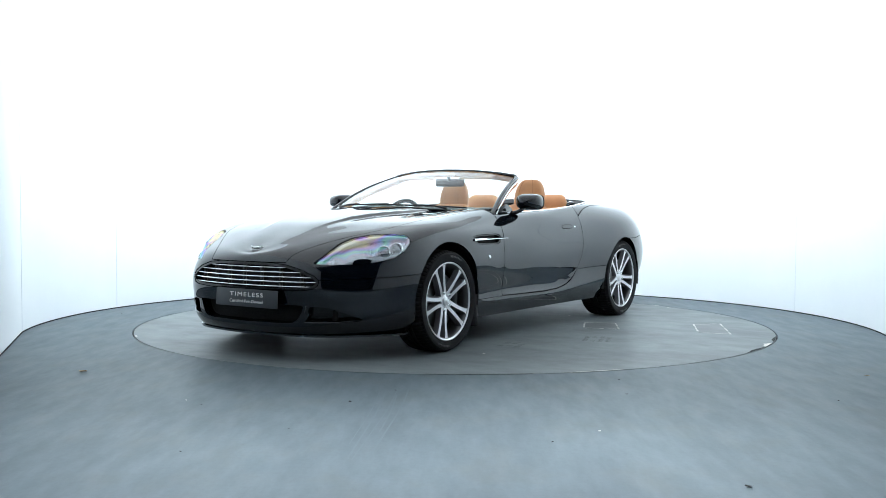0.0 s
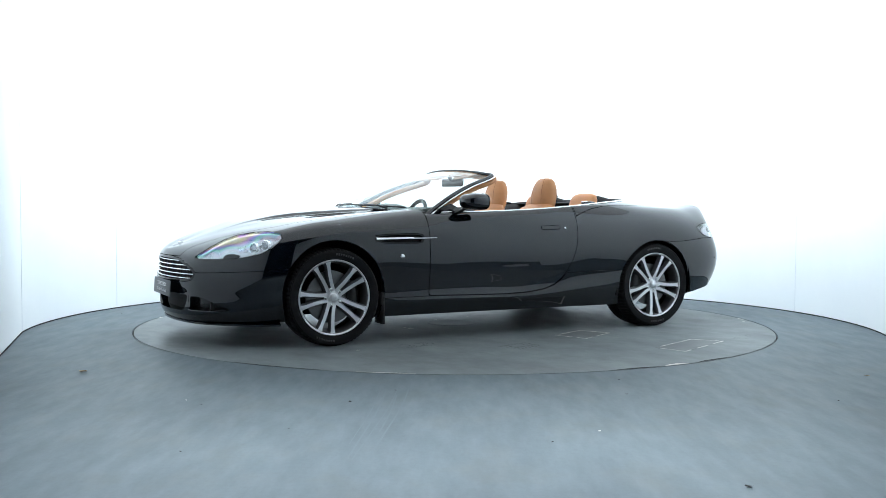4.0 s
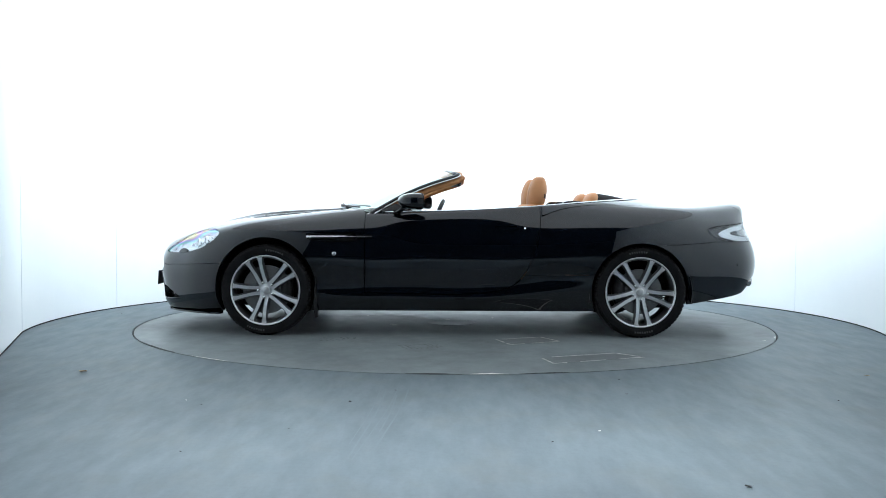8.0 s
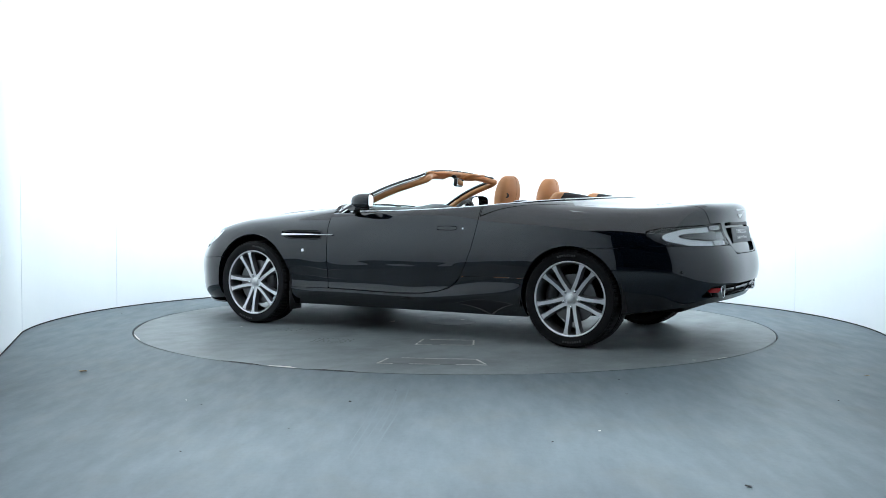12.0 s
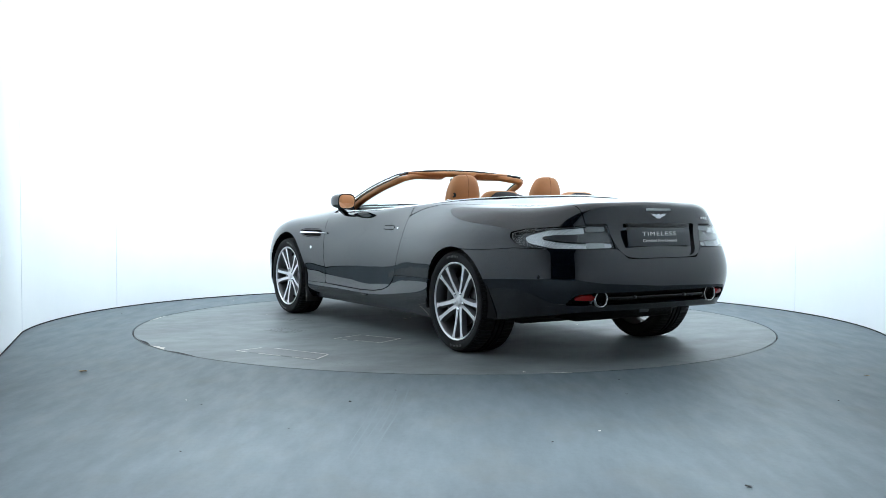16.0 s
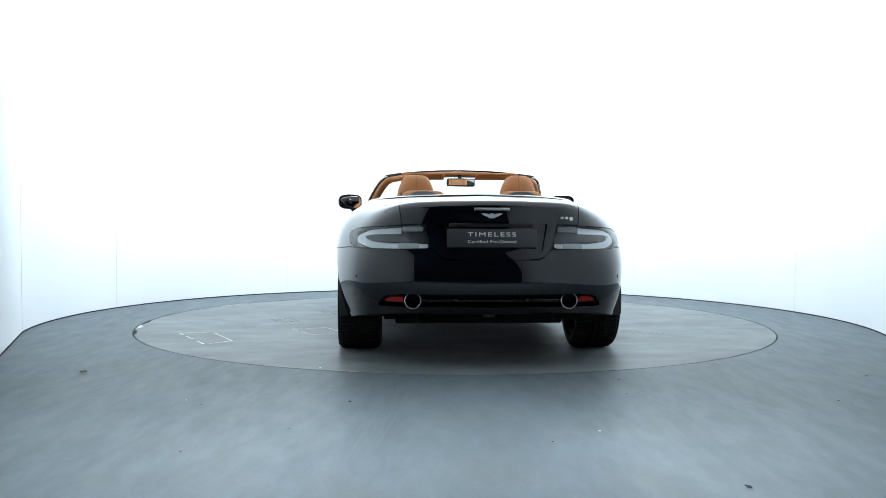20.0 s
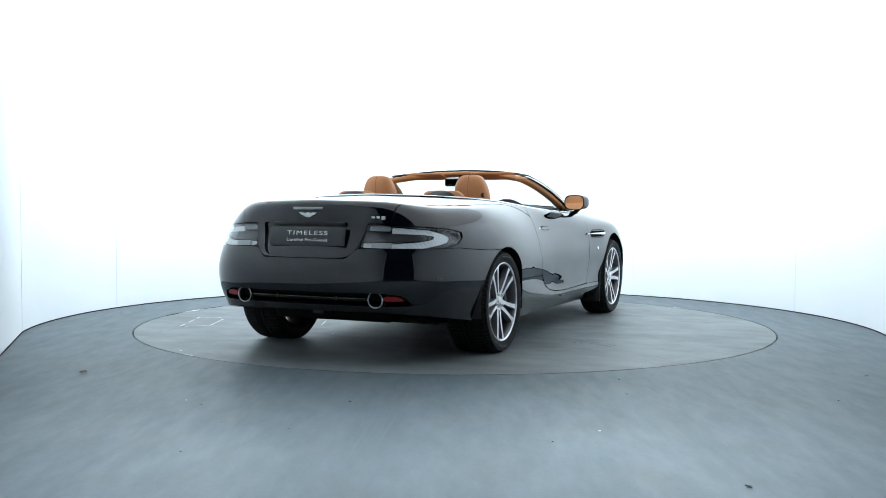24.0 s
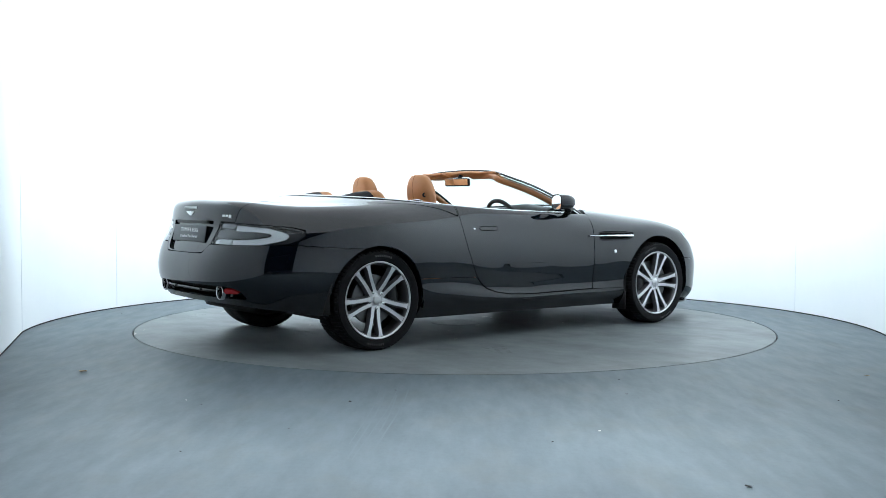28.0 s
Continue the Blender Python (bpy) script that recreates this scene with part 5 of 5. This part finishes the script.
def build_windscreen(car):
    b, h = spline(BASE, 17), spline(HEAD, 17)
    full_b = np.concatenate([b[:0:-1] * (1, -1, 1), b])
    full_h = np.concatenate([h[:0:-1] * (1, -1, 1), h])
    nrm = np.array([.42, 0, .90])
    rows = []
    for k in np.linspace(0, 1, 13):
        rows.append(full_b + (full_h - full_b) * k + nrm * (.030 * math.sin(math.pi * k)))
    bm = bmesh.new()
    grid(bm, [[tuple(q) for q in r] for r in rows])
    glass = part("windscreen", bm, M_SCREEN, car, "raked clear windscreen")
    glass.visible_shadow = False
    # painted frame with a bright edge, leather lining within
    pillar = [b[-1] + (h[-1] - b[-1]) * k + nrm * (.030 * math.sin(math.pi * k)) for k in np.linspace(-.06, .96, 14)]
    path = pillar + [q for q in h[-2::-1]]
    path = spline(path[::2] if len(path) % 2 else path[::2] + [path[-1]], 60)
    full = [Vector(q) for q in path] + [Vector((q[0], -q[1], q[2])) for q in path[-2::-1]]
    bm = bmesh.new()
    tube(bm, [q + Vector((.004, 0, .004)) for q in full], [.0195 - .0105 * min(1.0, max(0.0, 1 - abs(q.y) / .66) * 2.5) for q in full], 16, flat=.80, up=(.42, 0, .9))
    part("windscreen_frame", bm, M_PAINT, car)
    bm = bmesh.new()
    tube(bm, [q + Vector((-.022, -.022 * (1 if q.y > 0 else -1) * min(1, abs(q.y) / .3), -.026)) for q in full], .031, 16, flat=.72, up=(.42, 0, .9))
    part("frame_lining", bm, M_TAN, car, "tan leather lining round the windscreen frame")
    for side in (1, -1):
        bm = bmesh.new()
        tube(bm, [Vector((q[0] - .012, side * (q[1] + .020), q[2] - .004)) for q in path[1:34]], .0065, 8)
        part("pillar_strip", bm, M_CHROME, car, "polished strip along the windscreen pillar")
        # wiper
        bm = bmesh.new()
        reach = (-.04, .62) if side > 0 else (.06, -.56)
        c = []
        for i in range(20):
            y = reach[0] + (reach[1] - reach[0]) * i / 19
            k = .050 - .014 * math.sin(math.pi * i / 19) + (.012 if side < 0 else 0)
            base = np.array([np.interp(y, full_b[:, 1], full_b[:, j]) for j in range(3)])
            head = np.array([np.interp(y * .8, full_h[:, 1], full_h[:, j]) for j in range(3)])
            q = base + (head - base) * k + nrm * .011
            c.append((q[0], y, q[2]))
        tube(bm, c, .0042, 8, flat=1.4)
        w = new("wiper")
        w.parent = car
        part("wiper_blade", bm, M_TRIM, w)
        bm = bmesh.new()
        tube(bm, [(c[9][0], c[9][1], c[9][2] + .006), (c[13][0] + .012, c[13][1], c[13][2] + .004), (c[16][0] + .035, c[16][1], c[16][2] - .012)], [.004, .006, .009], 8)
        part("wiper_arm", bm, M_TRIM, w)
        # sun visor against the header
        bm = bmesh.new()
        box(bm, .13, .34, .016, pose(.015, side * .30, 1.196, 0, 20, side * -8), bevel=.006)
        part("sun_visor", bm, M_TAN, car)
    # slim louvres in the hood
    s, v, co, _, _ = body_grid(True, *FRONT)
    for side in (1, -1):
        line = []
        for k in np.linspace(0, 1, 14):
            x, y = 1.375 - .33 * k, .372 + .10 * k
            line.append(co[np.hypot(co[:, 0] - x, co[:, 1] - y).argmin()])
        line = np.array(line)
        bm = bmesh.new()
        fit_z = np.polyfit(line[:, 0], line[:, 2], 2)
        tube(bm, [(1.375 - .33 * k, side * (.372 + .10 * k), np.polyval(fit_z, 1.375 - .33 * k) + .0005) for k in np.linspace(0, 1, 20)], [.0045 * math.sin(math.pi * (.06 + .88 * k)) + .0005 for k in np.linspace(0, 1, 20)], 8, flat=.6)
        part("hood_louvre", bm, M_GAP, car)
    # cowl below the glass
    bm = bmesh.new()
    rows = [[tuple(q + (.03, 0, -.004)) for q in full_b], [tuple(q + (.012, 0, .004)) for q in full_b], [tuple(q + (-.03, 0, -.004)) for q in full_b], [tuple(q + (-.06, 0, -.06)) for q in full_b]]
    grid(bm, rows)
    part("cowl", bm, M_MESH, car)
    # inside mirror
    im = new("inside_mirror")
    im.parent = car
    bm = bmesh.new()
    box(bm, .030, .245, .066, pose(-.015, -.008, 1.146, 0, -6, 16), bevel=.014, seg=3)
    part("mirror_shell", bm, M_TRIM, im)
    bm = bmesh.new()
    box(bm, .002, .222, .047, pose(-.0310, -.0128, 1.1478, 0, -6, 16))
    part("mirror_glass", bm, M_MIRROR, im, smooth=False)
    bm = bmesh.new()
    tube(bm, [(-.005, -.006, 1.165), (.02, 0, 1.195), (.055, 0, 1.222)], [.012, .016, .024], 10)
    part("mirror_stalk", bm, M_TRIM, im)
    bm = bmesh.new()
    box(bm, .09, .20, .024, pose(.045, 0, 1.212, 0, 14, 0), bevel=.010)
    part("roof_console", bm, M_TAN, car)




# ---- cabin ----
def loft(bm, sections, seg=28, power=.7):
    """Rounded sections: centre, half sizes along x and y, all level."""
    rows = []
    for c, hx, hy, *lean in sections:
        rows.append([(c[0] + hx * math.copysign(abs(math.cos(a)) ** power, math.cos(a)), c[1] + hy * math.copysign(abs(math.sin(a)) ** power, math.sin(a)), c[2]) for a in np.linspace(0, 2 * math.pi, seg, endpoint=False)])
    vs = grid(bm, rows, closed=True)
    bm.faces.new(vs[0][::-1])
    bm.faces.new(vs[-1])


def build_seat(car, y):
    seat = new("front_seat")
    seat.parent = car
    seat["label"] = "tan leather front seat with a tall tapered headrest"
    bm = bmesh.new()
    box(bm, .52, .50, .16, pose(-.20, y, .50, 0, -8, 0), bevel=.05, seg=4)
    part("cushion", bm, M_TAN, seat)
    bm = bmesh.new()
    loft(bm, [((-.42, y, .46), .07, .22), ((-.46, y, .60), .085, .25), ((-.51, y, .74), .085, .255), ((-.555, y, .86), .075, .235), ((-.585, y, .93), .062, .20), ((-.60, y, .965), .045, .165), ((-.605, y, .978), .02, .10)], 36)
    part("backrest", bm, M_TAN, seat)
    bm = bmesh.new()
    prof = [(.915, .050, .125), (.95, .062, .138), (1.00, .071, .140), (1.05, .075, .136), (1.10, .071, .124), (1.14, .060, .106), (1.165, .047, .086), (1.178, .033, .062), (1.184, .015, .03)]
    c = spline([(z, a, b) for z, a, b in prof], 26)
    loft(bm, [((-.630 - .14 * (z - .915), y, z), a, b) for z, a, b in c], 40, .80)
    part("headrest", bm, M_TAN, seat)
    bm = bmesh.new()
    line = [(-.630 - .14 * (z - .915) - a * .99, y, z) for z, a, b in c[:-1]]
    tube(bm, line, .0022, 6)
    part("seam", bm, M_SEAM, seat)
    for u in (-.5, .5):
        bm = bmesh.new()
        tube(bm, [(-.630 - .14 * (z - .915) + a * .926, y + u * b, z) for z, a, b in c[:-1]], .0016, 6)
        part("seam", bm, M_SEAM, seat)
    out = 1 if y > 0 else -1
    bm = bmesh.new()
    lathe(bm, [(0, .004), (.008, .004), (.010, .010), (.0165, .010), (.020, .004), (.021, -.02)], 24, pose(-.690, y + out * .108, 1.035, -90 * out, 0, 22 * out), axis="z")
    part("belt_guide", bm, M_TRIM, seat)


M_SEAM = mat("tan_stitching", (0.28, 0.10, 0.035), 0.7)


def build_cabin(car):
    rim = spline(RIM, 60)
    bm = bmesh.new()
    full = [q for q in rim] + [q * (1, -1, 1) for q in rim[-2::-1]]
    rows = []
    for k, (pull, dz) in enumerate(((.004, .0), (.03, -.012), (.05, -.06), (.06, -.45))):
        rows.append([(q[0] * (1 - .02 * k), q[1] * (1 - pull / .78), q[2] + dz) for q in full])
    grid(bm, rows)
    part("cabin_lining", bm, M_BLACKLEATHER, car)
    bm = bmesh.new()
    box(bm, 2.3, 1.40, .03, pose(-.35, 0, .42))
    part("cabin_floor", bm, M_CARPET, car)
    for y in (.383, -.383):
        build_seat(car, y)
    # dashboard with a hooded binnacle on the right
    bm = bmesh.new()
    rows = []
    for i in range(21):
        y = -.74 + 1.48 * i / 20
        lift = .030 * math.exp(-((y + .37) / .17) ** 2)
        fwd = .93 - .42 * (abs(y) / .78) ** 2
        rows.append([(fwd, y, .905), (.60, y, .932 + lift * .3), (.42, y, .945 + lift), (.33, y, .940 + lift), (.29, y, .915 + lift), (.30, y, .80), (.34, y, .60)])
    grid(bm, rows)
    part("dashboard", bm, M_BLACKLEATHER, car)
    bm = bmesh.new()
    m = Matrix.Translation((.165, -.374, .835)) @ Matrix.Rotation(math.radians(-24), 4, "Y")
    rows = []
    for i in range(48):
        a = 2 * math.pi * i / 48
        rows.append(m @ Vector((0, .178 * math.cos(a), .178 * math.sin(a))))
    tube(bm, rows, .0165, 12, closed=True, up=(1, 0, .2))
    sw = new("steering_wheel")
    sw.parent = car
    part("wheel_rim", bm, M_BLACKLEATHER, sw)
    for ang in (0, 180, 270):
        bm = bmesh.new()
        a = math.radians(ang)
        tube(bm, [m @ Vector((.02, .05 * math.cos(a), .05 * math.sin(a))), m @ Vector((0, .17 * math.cos(a), .17 * math.sin(a)))], .014, 8)
        part("wheel_spoke", bm, M_LAMPGREY, sw)
    bm = bmesh.new()
    lathe(bm, [(0, -.03), (.04, -.028), (.06, -.015), (.062, .02), (0, .03)], 28, m, axis="x")
    part("wheel_boss", bm, M_BLACKLEATHER, sw)
    bm = bmesh.new()
    box(bm, 1.1, .24, .22, pose(-.25, 0, .56), bevel=.03)
    part("centre_console", bm, M_BLACKLEATHER, car)
    # rear seats and the black fairings behind them
    for y in (.345, -.345):
        rs = new("rear_seat")
        rs.parent = car
        bm = bmesh.new()
        box(bm, .16, .46, .42, pose(-1.02, y, .74, 0, -14, 0), bevel=.05, seg=3)
        part("backrest", bm, M_TAN, rs)
        bm = bmesh.new()
        loft(bm, [((-1.055, y, .90), .045, .175), ((-1.06, y, .96), .05, .175), ((-1.07, y, 1.01), .05, .165), ((-1.08, y, 1.04), .043, .145), ((-1.085, y, 1.056), .03, .12), ((-1.087, y, 1.062), .012, .08)], 32)
        part("headrest", bm, M_TAN, rs)
        bm = bmesh.new()
        rows = []
        for i in range(11):
            t = i / 10
            x = -1.090 - .25 * t
            z = 1.058 - .044 * t ** 1.5
            w = .150 - .02 * t
            rows.append([(x, y + w * u, z - (z - .965) * abs(u) ** 3.2) for u in np.linspace(-1, 1, 19)])
        vs = grid(bm, rows)
        bm.faces.new(vs[0])
        sharp(part("head_fairing", bm, M_FABRIC, rs, "black padded fairing"), 50)
    for side in (1, -1):
        bm = bmesh.new()
        tube(bm, [(-.80, side * .655, .957), (-.84, side * .668, .978), (-.90, side * .660, .984), (-.96, side * .640, .985)], [.008, .013, .015, .010], 10)
        part("belt_guide", bm, M_GLOSSBLACK, car, "black belt guide behind the door")
        bm = bmesh.new()
        tube(bm, [(-.83, side * .650, .990), (-.87, side * .656, .996), (-.91, side * .648, .993)], .005, 8)
        part("belt_clip", bm, M_CHROME, car)
        bm = bmesh.new()
        box(bm, .075, .006, .010, pose(-.055, side * .893, .272), bevel=.002)
        part("jacking_cover", bm, M_GLOSSBLACK, car)
    bm = bmesh.new()
    half = [q for q in rim if q[0] < -.98]
    rows = [[(q[0] + .004, q[1] * .985, q[2] - .002), (q[0] * .75 - .28, q[1] * .75, q[2] - .012), (-1.10, q[1] * .5, .985)] for q in half + [q * (1, -1, 1) for q in half[-2::-1]]]
    grid(bm, rows)
    part("roof_well_cover", bm, M_FABRIC, car)


def build_car():
    car = new("car")
    tagged(car, "black two-door convertible sports car with tan leather, roof down", "car")
    lid = build_body(car)
    build_underside(car)
    place_wheels(car)
    build_nose(car)
    build_headlamps(car)
    build_tail_lamps(car)
    build_tail(car, lid)
    build_sides(car)
    build_windscreen(car)
    build_cabin(car)
    show_plate(car, pose(2.338, .052, .378, -4, 0, 90), "front_plate")
    wing_badge(pose(2.204, 0, .6865, -68, 0, 90), car, .105)
    return car


car = build_car()


def motions():
    times = [0.0, 0.2] + [float(t) for t in range(1, 28)] + [27.8, 28.0]
    off = pose(CAR_X, CAR_Y, 0)
    walk(turntable, [(t, pose(0, 0, 0, 0, 0, TURN_0 + TURN_RATE * t)) for t in times])
    walk(car, [(t, pose(0, 0, 0, 0, 0, TURN_0 + TURN_RATE * t) @ off) for t in times])


motions()
